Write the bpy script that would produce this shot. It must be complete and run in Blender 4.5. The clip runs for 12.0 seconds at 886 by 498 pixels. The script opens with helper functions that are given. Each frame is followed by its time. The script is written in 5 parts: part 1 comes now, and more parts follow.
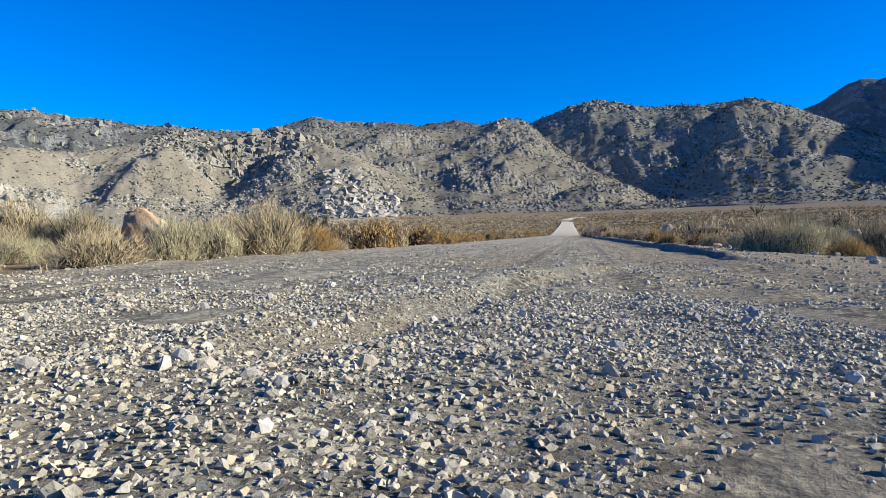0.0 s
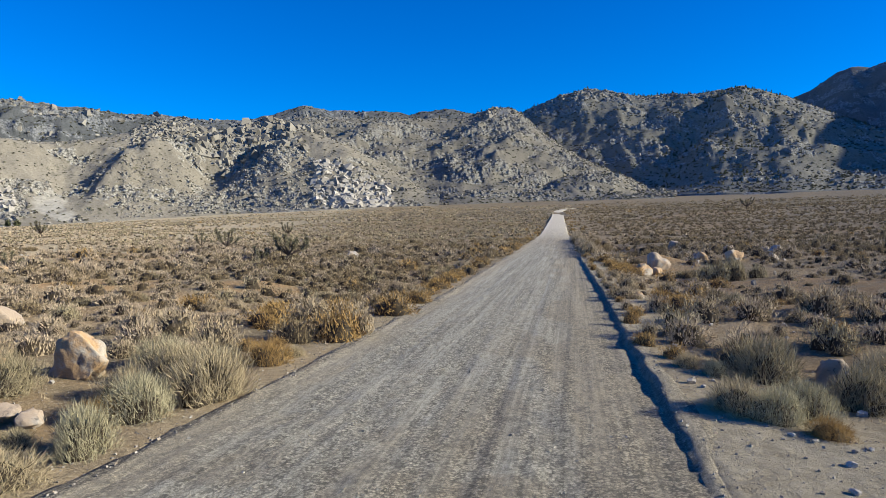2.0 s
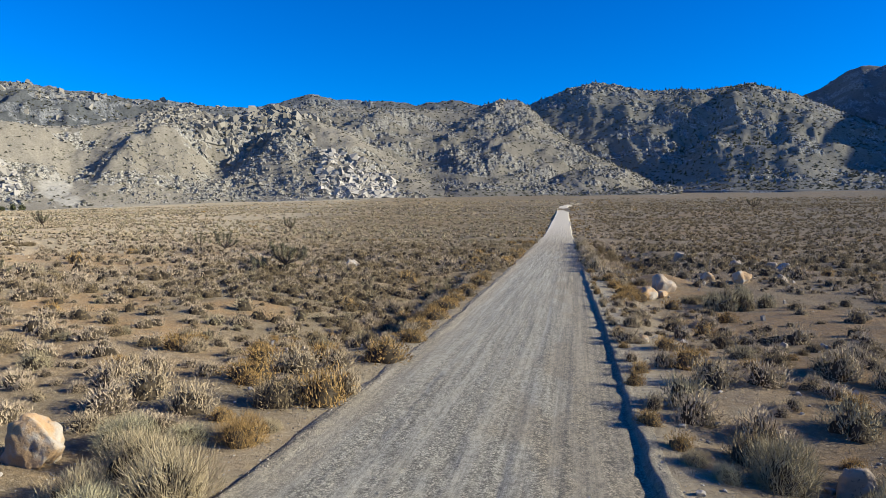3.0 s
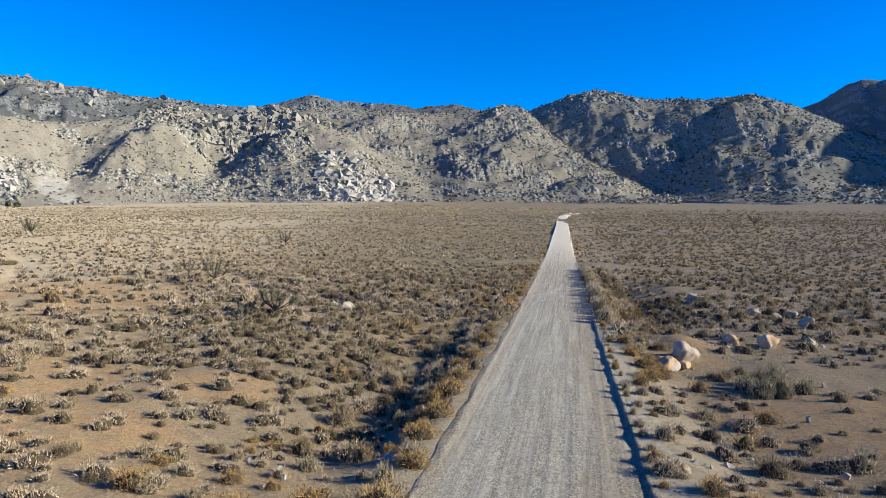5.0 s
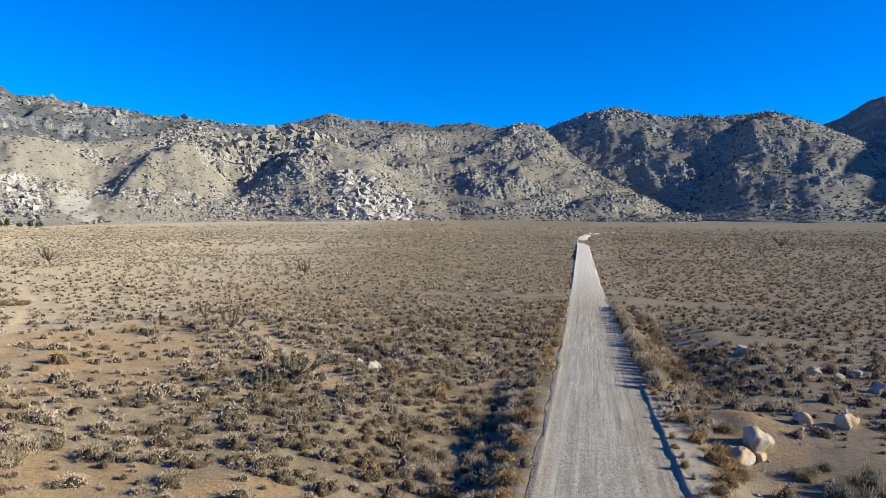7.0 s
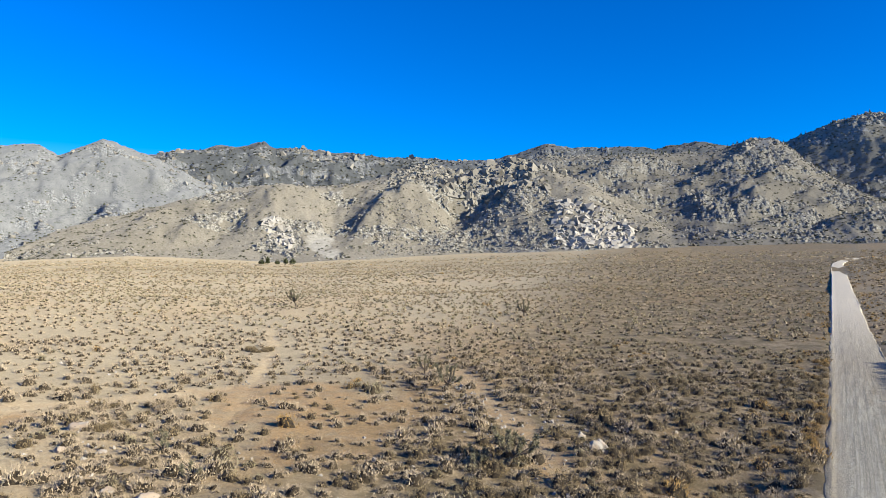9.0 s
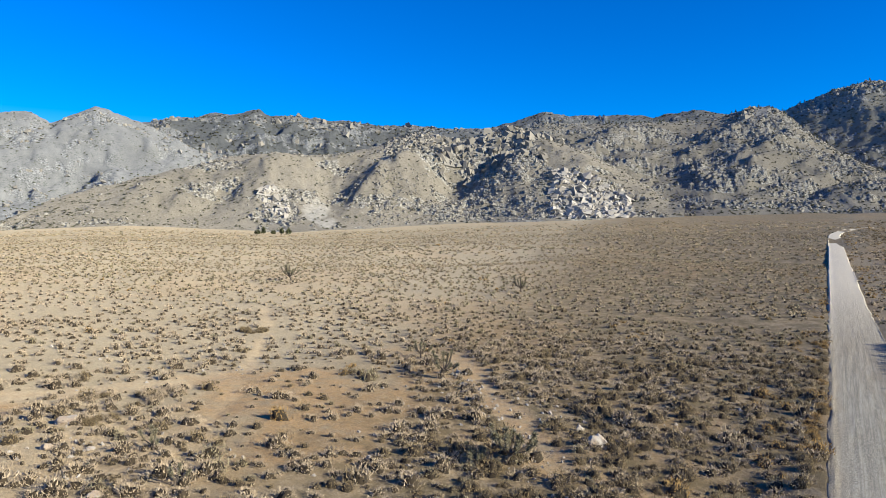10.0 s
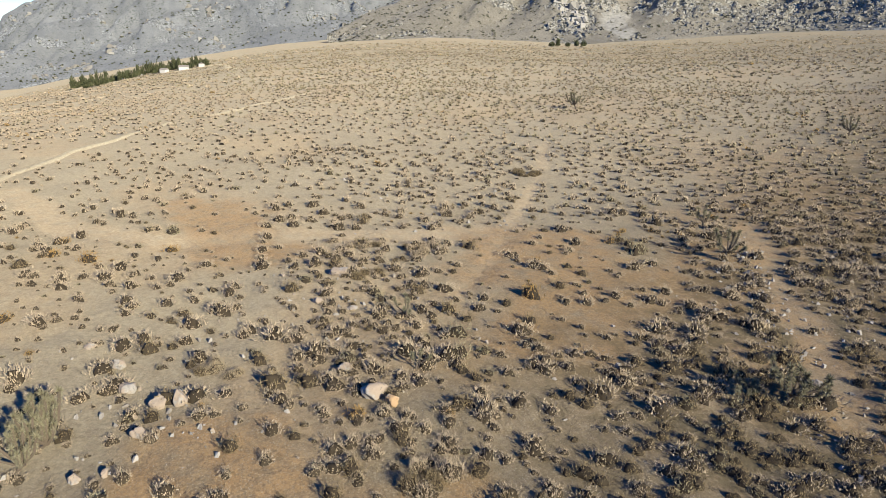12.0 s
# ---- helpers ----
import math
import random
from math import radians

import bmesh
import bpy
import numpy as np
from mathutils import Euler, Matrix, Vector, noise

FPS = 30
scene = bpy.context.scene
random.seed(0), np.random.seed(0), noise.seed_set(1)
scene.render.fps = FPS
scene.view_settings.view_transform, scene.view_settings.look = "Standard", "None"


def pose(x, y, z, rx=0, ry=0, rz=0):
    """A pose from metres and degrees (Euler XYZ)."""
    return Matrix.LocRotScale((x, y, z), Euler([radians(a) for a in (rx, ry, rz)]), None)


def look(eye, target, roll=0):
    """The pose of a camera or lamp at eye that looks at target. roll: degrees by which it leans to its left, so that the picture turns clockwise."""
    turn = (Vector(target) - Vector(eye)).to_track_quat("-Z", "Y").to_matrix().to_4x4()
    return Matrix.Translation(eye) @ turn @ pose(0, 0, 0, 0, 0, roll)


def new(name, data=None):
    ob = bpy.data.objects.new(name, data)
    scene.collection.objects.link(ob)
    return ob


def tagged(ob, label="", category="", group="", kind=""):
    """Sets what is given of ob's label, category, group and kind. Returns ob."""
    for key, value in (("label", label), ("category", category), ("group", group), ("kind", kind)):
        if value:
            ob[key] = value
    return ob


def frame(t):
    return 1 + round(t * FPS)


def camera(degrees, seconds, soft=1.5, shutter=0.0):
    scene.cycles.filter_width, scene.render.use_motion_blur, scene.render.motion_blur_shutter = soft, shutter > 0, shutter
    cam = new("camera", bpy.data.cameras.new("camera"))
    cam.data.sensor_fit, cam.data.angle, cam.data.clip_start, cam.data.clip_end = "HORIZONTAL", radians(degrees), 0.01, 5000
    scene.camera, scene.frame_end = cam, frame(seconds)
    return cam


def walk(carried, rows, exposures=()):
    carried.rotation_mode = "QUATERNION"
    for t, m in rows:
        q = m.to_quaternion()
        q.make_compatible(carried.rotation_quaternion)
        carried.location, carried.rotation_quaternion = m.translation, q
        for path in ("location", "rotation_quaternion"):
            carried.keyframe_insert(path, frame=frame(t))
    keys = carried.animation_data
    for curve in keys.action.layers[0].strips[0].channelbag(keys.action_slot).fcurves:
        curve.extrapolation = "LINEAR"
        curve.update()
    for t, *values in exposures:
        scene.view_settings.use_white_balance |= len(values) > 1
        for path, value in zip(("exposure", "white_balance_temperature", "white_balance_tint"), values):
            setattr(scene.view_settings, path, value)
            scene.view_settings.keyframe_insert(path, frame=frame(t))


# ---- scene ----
# The camera and its walk: a small drone lifts off a gravel road, climbs, turns left and tips down.
cam = camera(66, 12.0, soft=0.45)


def aim(x, y, z, yaw, pitch, roll):
    """A camera pose: yaw to the left of +y, pitch up, roll, in degrees."""
    return pose(x, y, z) @ pose(0, 0, 0, 0, 0, yaw) @ pose(0, 0, 0, 90 + pitch) @ pose(0, 0, 0, 0, 0, roll)


PATH = [
    (0.0, aim(1.01, 0.18, 0.40, 11.47, -1.20, -0.38)),
    (0.5, aim(1.27, 0.25, 1.02, 9.37, 0.33, -3.34)),
    (1.0, aim(1.25, 0.56, 1.67, 10.60, -0.95, -1.42)),
    (1.5, aim(1.37, 0.89, 2.36, 10.90, -1.65, -1.04)),
    (2.0, aim(1.51, 1.35, 3.13, 10.79, -2.17, -0.56)),
    (2.5, aim(1.54, 2.00, 3.96, 10.84, -2.35, 0.08)),
    (3.0, aim(1.54, 2.67, 4.80, 11.13, -2.91, 0.60)),
    (3.2, aim(1.50, 3.00, 5.13, 10.74, -3.01, 1.06)),
    (5.0, aim(0.31, 6.48, 7.99, 10.89, -2.64, 1.89)),
    (5.5, aim(-0.19, 7.57, 8.66, 10.88, -2.62, 2.14)),
    (6.0, aim(-0.73, 8.54, 9.41, 11.27, -2.16, 1.73)),
    (6.5, aim(-1.30, 9.43, 10.15, 11.37, -1.92, 1.68)),
    (6.7, aim(-1.53, 9.83, 10.43, 11.60, -1.71, 1.87)),
    (8.3, aim(-3.12, 12.97, 12.05, 23.60, 1.15, 0.25)),
    (8.5, aim(-3.20, 13.64, 12.36, 26.85, 0.92, 0.40)),
    (9.0, aim(-3.30, 14.59, 13.24, 30.70, 0.73, 0.55)),
    (9.5, aim(-3.55, 15.18, 14.04, 30.12, 1.10, -0.35)),
    (10.0, aim(-4.08, 15.92, 14.79, 30.38, -1.90, 0.60)),
    (10.5, aim(-4.70, 17.20, 15.72, 35.95, -6.28, -1.60)),
    (11.0, aim(-4.75, 19.10, 16.45, 47.45, -9.30, -1.00)),
    (11.5, aim(-5.72, 20.50, 17.50, 49.80, -15.85, 0.35)),
    (12.0, aim(-6.85, 21.85, 18.20, 54.40, -17.60, 0.20)),
]
walk(cam, PATH, exposures=[(0.0, 0.97), (1.0, 0.95), (2.0, 0.86), (3.2, 0.9), (5.0, 1.08), (9.0, 1.02), (10.5, 0.88), (12.0, 0.73)])

# World and sun: a clear desert sky, low sun from the right.
SUN_AZ, SUN_EL = 87.0, 22.5
world = bpy.data.worlds.new("world")
scene.world = world
world.use_nodes = True
wn, wl = world.node_tree.nodes, world.node_tree.links
sky = wn.new("ShaderNodeTexSky")
sky.sky_type, sky.sun_disc = "NISHITA", False
sky.sun_elevation, sky.sun_rotation = radians(SUN_EL), radians(SUN_AZ)
sky.altitude, sky.air_density, sky.dust_density, sky.ozone_density = 1800, 1.0, 0.05, 4.0
tone = wn.new("ShaderNodeHueSaturation")
tone.inputs["Hue"].default_value = 0.518
tone.inputs["Saturation"].default_value = 1.5
wl.new(sky.outputs[0], tone.inputs["Color"])
wl.new(tone.outputs[0], wn["Background"].inputs[0])
wn["Background"].inputs[1].default_value = 0.1
sun_data = bpy.data.lights.new("sun", "SUN")
sun_data.energy, sun_data.angle, sun_data.color = 5.0, radians(0.53), (1.0, 0.92, 0.73)
sun = new("sun", sun_data)
sa, se = radians(SUN_AZ), radians(SUN_EL)
sun.matrix_world = look((60 * math.sin(sa), 60 * math.cos(sa), 60), (60 * math.sin(sa) - 10 * math.sin(sa) * math.cos(se), 60 * math.cos(sa) - 10 * math.cos(sa) * math.cos(se), 60 - 10 * math.sin(se)))

# ---- materials ----


class Mat:
    """A small builder for node materials in world-size coordinates."""

    def __init__(self, name, rough=0.9, spec=0.25, dusty=0.3):
        self.m = bpy.data.materials.new(name)
        self.m.use_nodes = True
        self.n, self.l = self.m.node_tree.nodes, self.m.node_tree.links
        self.b = self.n["Principled BSDF"]
        self.b.inputs["Roughness"].default_value = rough
        self.b.inputs["Specular IOR Level"].default_value = spec
        self.b.inputs["Diffuse Roughness"].default_value = dusty
        self.geo = self.n.new("ShaderNodeNewGeometry")

    def noise(self, scale, detail=4.0, rough=0.6, stretch=None, out="Fac"):
        t = self.n.new("ShaderNodeTexNoise")
        t.inputs["Scale"].default_value, t.inputs["Detail"].default_value, t.inputs["Roughness"].default_value = scale, detail, rough
        src = self.geo.outputs["Position"]
        if stretch:
            mp = self.n.new("ShaderNodeMapping")
            mp.inputs["Scale"].default_value = stretch
            self.l.new(src, mp.inputs[0])
            src = mp.outputs[0]
        self.l.new(src, t.inputs["Vector"])
        return t.outputs[out]

    def voronoi(self, scale, feature="F1", out="Distance"):
        t = self.n.new("ShaderNodeTexVoronoi")
        t.feature = feature
        t.inputs["Scale"].default_value = scale
        self.l.new(self.geo.outputs["Position"], t.inputs["Vector"])
        return t.outputs[out]

    def attr(self, name):
        t = self.n.new("ShaderNodeAttribute")
        t.attribute_name = name
        s = self.n.new("ShaderNodeSeparateColor")
        self.l.new(t.outputs["Color"], s.inputs[0])
        return s.outputs

    def ramp(self, fac, stops):
        r = self.n.new("ShaderNodeValToRGB")
        e = r.color_ramp.elements
        while len(e) < len(stops):
            e.new(0.5)
        for el, (p, c) in zip(e, stops):
            el.position = p
            el.color = (*c, 1) if len(c) == 3 else c
        self.l.new(fac, r.inputs[0])
        return r.outputs[0]

    def gate(self, fac, lo, hi):
        r = self.n.new("ShaderNodeMapRange")
        r.inputs[1].default_value, r.inputs[2].default_value = lo, hi
        self.l.new(fac, r.inputs[0])
        return r.outputs[0]

    def math(self, op, a, b):
        r = self.n.new("ShaderNodeMath")
        r.operation = op
        for i, v in enumerate((a, b)):
            if isinstance(v, (int, float)):
                r.inputs[i].default_value = v
            else:
                self.l.new(v, r.inputs[i])
        return r.outputs[0]

    def mix(self, fac, a, b, kind="MIX"):
        r = self.n.new("ShaderNodeMix")
        r.data_type, r.blend_type = "RGBA", kind
        for i, v in ((0, fac), (6, a), (7, b)):
            if isinstance(v, (int, float)):
                r.inputs[i].default_value = v
            elif isinstance(v, tuple):
                r.inputs[i].default_value = (*v, 1)
            else:
                self.l.new(v, r.inputs[i])
        return r.outputs[2]

    def island(self):
        return self.geo.outputs["Random Per Island"]

    def each(self):
        return self.n.new("ShaderNodeObjectInfo").outputs["Random"]

    def color(self, c):
        if isinstance(c, tuple):
            self.b.inputs["Base Color"].default_value = (*c, 1)
        else:
            self.l.new(c, self.b.inputs["Base Color"])
        return self

    def bump(self, height, dist, strength=1.0):
        b = self.n.new("ShaderNodeBump")
        b.inputs["Strength"].default_value, b.inputs["Distance"].default_value = strength, dist
        self.l.new(height, b.inputs["Height"])
        self.l.new(b.outputs[0], self.b.inputs["Normal"])
        return self


def ground_material():
    k = Mat("desert_soil", 0.95, 0.15, 0.8)
    base = k.ramp(k.noise(0.05, 5), [(0.3, (0.238, 0.19, 0.113)), (0.5, (0.306, 0.252, 0.158)), (0.72, (0.374, 0.317, 0.208))])
    grey = k.ramp(k.noise(1.7, 6, 0.7), [(0.35, (0.169, 0.137, 0.092)), (0.65, (0.355, 0.298, 0.209))])
    c = k.mix(0.4, base, grey)
    soil = k.attr("soil")
    c = k.mix(k.math("MULTIPLY", soil[0], k.gate(k.noise(0.6, 5), 0.25, 0.55)), c, (0.40, 0.262, 0.128))
    c = k.mix(k.math("MULTIPLY", soil[1], 0.85), c, k.ramp(k.noise(3, 5), [(0.3, (0.44, 0.382, 0.265)), (0.7, (0.635, 0.575, 0.42))]))
    # grit and litter at hand size
    litter = k.gate(k.noise(4.5, 8, 0.8), 0.44, 0.58)
    worn = k.math("SUBTRACT", 1.0, k.math("MULTIPLY", soil[1], 0.7))
    c = k.mix(k.math("MULTIPLY", k.math("MULTIPLY", litter, worn), 0.5), c, (0.15, 0.12, 0.08))
    c = k.mix(k.math("MULTIPLY", k.math("MULTIPLY", k.gate(k.noise(1.1, 7, 0.75), 0.5, 0.62), worn), 0.4), c, (0.17, 0.13, 0.085))
    c = k.mix(k.math("MULTIPLY", k.gate(k.noise(11.0, 7, 0.82), 0.55, 0.62), 0.6), c, (0.54, 0.478, 0.365))
    # pebbles
    peb = k.gate(k.voronoi(9.0), 0.0, 0.35)
    c = k.mix(k.math("MULTIPLY", k.gate(k.noise(0.5, 4), 0.5, 0.65), k.gate(peb, 0.45, 0.1)), c, (0.474, 0.428, 0.361))
    # dry scrub too small to build, far out on the plain
    far = soil[2]
    tuft = k.gate(k.noise(0.3, 7, 0.8), 0.43, 0.56)
    c = k.mix(k.math("MULTIPLY", far, k.math("MULTIPLY", tuft, 0.82)), c, (0.136, 0.113, 0.065))
    k.color(c)
    h = k.math("ADD", k.noise(6, 8, 0.7), k.math("MULTIPLY", k.noise(40, 4, 0.7), 0.25))
    h = k.math("ADD", h, k.math("MULTIPLY", k.noise(1.3, 5, 0.6), 1.2))
    return k.bump(h, 0.16, 1.0).m


def road_material():
    k = Mat("road_gravel", 0.92, 0.2, 0.3)
    fine = k.noise(60, 5, 0.75)
    grit = k.voronoi(38.0)
    grey = k.ramp(fine, [(0.3, (0.31, 0.298, 0.248)), (0.52, (0.53, 0.51, 0.426)), (0.72, (0.71, 0.685, 0.572))])
    tan = k.ramp(fine, [(0.3, (0.34, 0.295, 0.215)), (0.7, (0.55, 0.49, 0.372))])
    soil = k.attr("soil")
    streak = k.noise(1.0, 5, 0.65, (5.0, 0.16, 1.0))
    blotch = k.noise(0.9, 5, 0.6)
    dust = k.math("ADD", soil[0], k.math("MULTIPLY", k.math("ADD", k.gate(streak, 0.46, 0.58), k.gate(blotch, 0.48, 0.7)), 0.26))
    c = k.mix(k.gate(dust, 0.0, 1.0), grey, tan)
    dark = k.math("MULTIPLY", k.gate(k.noise(5.0, 8, 0.85, (1.6, 0.7, 1.0)), 0.5, 0.57), 0.6)
    c = k.mix(dark, c, (0.165, 0.160, 0.138))
    lines = k.noise(1.0, 8, 0.72, (9.0, 0.06, 1.0))
    c = k.mix(k.math("MULTIPLY", k.gate(lines, 0.5, 0.57), 0.34), c, (0.175, 0.169, 0.147))
    c = k.mix(k.math("MULTIPLY", k.gate(lines, 0.46, 0.40), 0.12), c, (0.625, 0.594, 0.512))
    # loose stones: each its own grey, the shade between them painted dark, thickest in the lanes thrown up by wheels
    lane = k.gate(k.noise(1.0, 4, 0.6, (2.4, 0.09, 1.0)), 0.40, 0.56)
    own = k.ramp(k.voronoi(24.0, "F1", "Color"), [(0.15, (0.55, 0.55, 0.54)), (0.5, (1.1, 1.1, 1.08)), (0.85, (1.5, 1.49, 1.44))])
    c = k.mix(k.math("ADD", k.math("MULTIPLY", lane, 0.65), 0.15), c, own, "MULTIPLY")
    gap_shade = k.math("MULTIPLY", k.gate(k.voronoi(24.0), 0.42, 0.7), k.math("ADD", k.math("MULTIPLY", lane, 0.6), 0.2))
    c = k.mix(k.math("MULTIPLY", gap_shade, 0.75), c, (0.085, 0.082, 0.072))
    speck = k.gate(k.noise(11, 4, 0.7), 0.52, 0.57)
    c = k.mix(k.math("MULTIPLY", speck, k.math("ADD", k.math("MULTIPLY", lane, 0.5), 0.22)), c, (0.125, 0.118, 0.098))
    c = k.mix(soil[1], c, (0.60, 0.545, 0.43))
    k.color(c)
    h = k.math("ADD", k.math("MULTIPLY", grit, 0.5), k.math("ADD", fine, k.noise(9, 6, 0.7)))
    return k.bump(h, 0.055, 1.0).m


def stone_material(name, tones, per_object=False):
    k = Mat(name, 0.85, 0.3)
    c = k.ramp(k.each() if per_object else k.island(), [(i / max(1, len(tones) - 1), t) for i, t in enumerate(tones)])
    c = k.mix(k.math("MULTIPLY", k.gate(k.noise(25, 5, 0.7), 0.35, 0.7), 0.45), c, (0.176, 0.158, 0.136))
    k.color(c)
    return k.bump(k.noise(45, 5, 0.7), 0.01, 0.7).m


def boulder_material(name, pale, stain, amount):
    k = Mat(name, 0.85, 0.3)
    c = k.mix(k.gate(k.noise(9, 6, 0.7), 0.35, 0.7), pale, tuple(v * 0.72 for v in pale))
    c = k.mix(k.math("MULTIPLY", k.gate(k.noise(1.3, 4, 0.6), 0.42, 0.5), amount), c, stain)
    c = k.mix(k.math("MULTIPLY", k.gate(k.noise(5, 5, 0.7), 0.6, 0.66), 0.7), c, (0.088, 0.084, 0.075))
    k.color(c)
    return k.bump(k.noise(7, 8, 0.7), 0.05, 0.8).m


def leaf_material(name, tones, patch, spread=0.35):
    k = Mat(name, 0.8, 0.15)
    c = k.ramp(k.island(), [(i / max(1, len(tones) - 1), t) for i, t in enumerate(tones)])
    c = k.mix(k.math("MULTIPLY", k.gate(k.noise(0.45, 3), 0.42, 0.62), spread), c, patch)
    c = k.mix(k.math("MULTIPLY", k.each(), 0.3), c, tuple(v * 0.7 for v in patch))
    k.color(c)
    thin = k.n.new("ShaderNodeBsdfTranslucent")
    k.l.new(c, thin.inputs["Color"])
    both = k.n.new("ShaderNodeMixShader")
    both.inputs[0].default_value = 0.08
    k.l.new(k.b.outputs[0], both.inputs[1])
    k.l.new(thin.outputs[0], both.inputs[2])
    k.l.new(both.outputs[0], k.n["Material Output"].inputs["Surface"])
    return k.m


def hill_material(name, sand, rock, scrub, cover, scale=1.0):
    k = Mat(name, 0.95, 0.1, 0.5)
    s = 1.0 / scale
    rocky = k.attr("soil")
    # talus: broad tone, stony speckle and drifts
    c = k.mix(k.gate(k.noise(0.009 * s, 6, 0.62), 0.36, 0.64), sand, tuple(v * 0.74 for v in sand))
    c = k.mix(k.math("MULTIPLY", k.gate(k.noise(0.4 * s, 5, 0.75), 0.47, 0.57), 0.55), c, tuple(v * 0.5 for v in sand))
    c = k.mix(k.math("MULTIPLY", k.gate(k.noise(0.55 * s, 4, 0.7), 0.56, 0.62), 0.45), c, tuple(min(0.8, v * 1.2) for v in rock))
    # bare rock with dark joints
    r = k.ramp(k.noise(0.13 * s, 7, 0.78), [(0.32, tuple(v * 0.45 for v in rock)), (0.47, rock), (0.7, tuple(min(0.8, v * 1.4) for v in rock))])
    r = k.mix(k.gate(k.voronoi(0.14 * s, "DISTANCE_TO_EDGE"), 0.10, 0.02), r, tuple(v * 0.35 for v in rock))
    c = k.mix(k.gate(k.math("ADD", rocky[0], k.math("MULTIPLY", k.noise(0.06 * s, 6, 0.75), 0.6)), 0.62, 0.8), c, r)
    # broad bare faces of pale rock
    face = rocky[1]
    c = k.mix(k.math("MULTIPLY", face, 0.8), c, k.ramp(k.noise(0.12 * s, 7, 0.75), [(0.38, tuple(v * 0.8 for v in rock)), (0.6, tuple(v * 1.2 for v in rock))]))
    # dotted shrubs, thicker in drifts
    dots = k.math("MULTIPLY", k.gate(k.voronoi(0.17 * s), 0.42, 0.26), k.gate(k.noise(0.022 * s, 5, 0.7), 0.62 - 0.24 * cover, 0.74 - 0.24 * cover))
    bare = k.math("SUBTRACT", 1.0, face)
    c = k.mix(k.math("MULTIPLY", k.math("MULTIPLY", dots, bare), 0.85), c, scrub)
    fine = k.math("MULTIPLY", k.gate(k.voronoi(0.42 * s), 0.34, 0.2), k.gate(k.noise(0.05 * s, 4, 0.7), 0.6 - 0.2 * cover, 0.7 - 0.2 * cover))
    c = k.mix(k.math("MULTIPLY", k.math("MULTIPLY", fine, bare), 0.7), c, scrub)
    k.color(c)
    h = k.math("MULTIPLY", k.math("ADD", k.noise(0.2 * s, 7, 0.72), k.math("MULTIPLY", k.voronoi(0.2 * s), 0.35)), k.math("ADD", k.math("MULTIPLY", rocky[0], 0.8), 0.25))
    return k.bump(h, 2.4 * scale, 1.0).m


M_GROUND, M_ROAD = ground_material(), road_material()
M_GRAVEL = stone_material("gravel_stone", [(0.214, 0.203, 0.166), (0.449, 0.424, 0.348), (0.326, 0.308, 0.252), (0.562, 0.529, 0.432), (0.472, 0.401, 0.275), (0.393, 0.372, 0.305), (0.270, 0.255, 0.210), (0.618, 0.583, 0.475)])
M_STONE = stone_material("loose_stone", [(0.229, 0.224, 0.216), (0.352, 0.343, 0.326), (0.414, 0.370, 0.299), (0.528, 0.515, 0.484), (0.290, 0.290, 0.282)], True)
M_FIELD = stone_material("field_stone", [(0.31, 0.275, 0.225), (0.41, 0.385, 0.34), (0.235, 0.21, 0.175), (0.46, 0.435, 0.39), (0.35, 0.28, 0.20)])
M_BOULDER = boulder_material("pale_granite", (0.38, 0.352, 0.305), (0.34, 0.25, 0.165), 0.6)
M_ORANGE = boulder_material("iron_stained_granite", (0.42, 0.375, 0.305), (0.42, 0.265, 0.125), 0.8)
M_SAGE = leaf_material("sagebrush_leaf", [(0.340, 0.274, 0.188), (0.494, 0.401, 0.281), (0.617, 0.508, 0.361), (0.246, 0.198, 0.135)], (0.416, 0.332, 0.222))
M_TAN = leaf_material("dry_brush_leaf", [(0.335, 0.270, 0.172), (0.510, 0.421, 0.280), (0.433, 0.352, 0.229), (0.271, 0.215, 0.137)], (0.401, 0.319, 0.202))
M_RABBIT = leaf_material("rabbitbrush_flower", [(0.297, 0.187, 0.070), (0.459, 0.303, 0.115), (0.381, 0.248, 0.095), (0.224, 0.152, 0.066)], (0.358, 0.226, 0.080))
M_GREEN = leaf_material("green_brush_leaf", [(0.235, 0.203, 0.124), (0.364, 0.314, 0.198), (0.442, 0.382, 0.244), (0.176, 0.153, 0.091)], (0.289, 0.246, 0.149))
M_DARK = leaf_material("blackbrush_leaf", [(0.169, 0.127, 0.073), (0.260, 0.201, 0.116), (0.351, 0.278, 0.162), (0.117, 0.088, 0.051)], (0.201, 0.151, 0.082))
# woody stems, and the dark hearts that paint in the shade inside shrubs
M_STEM_AND_SHADE = leaf_material("brush_stem_and_shade", [(0.046, 0.036, 0.023), (0.073, 0.057, 0.036)], (0.055, 0.042, 0.028))
M_PALE = leaf_material("silver_sage_leaf", [(0.295, 0.271, 0.167), (0.437, 0.403, 0.257), (0.524, 0.478, 0.318), (0.224, 0.203, 0.122)], (0.382, 0.349, 0.214), 0.25)
M_STRAW = leaf_material("straw_stem", [(0.314, 0.258, 0.156), (0.472, 0.396, 0.249), (0.542, 0.459, 0.296), (0.244, 0.197, 0.115)], (0.401, 0.327, 0.195), 0.25)
M_YUCCA = leaf_material("yucca_leaf", [(0.14, 0.135, 0.082), (0.225, 0.212, 0.135), (0.30, 0.278, 0.185), (0.18, 0.152, 0.10)], (0.18, 0.162, 0.102))
M_BARK = leaf_material("yucca_bark", [(0.106, 0.084, 0.062), (0.176, 0.141, 0.106)], (0.123, 0.097, 0.075))
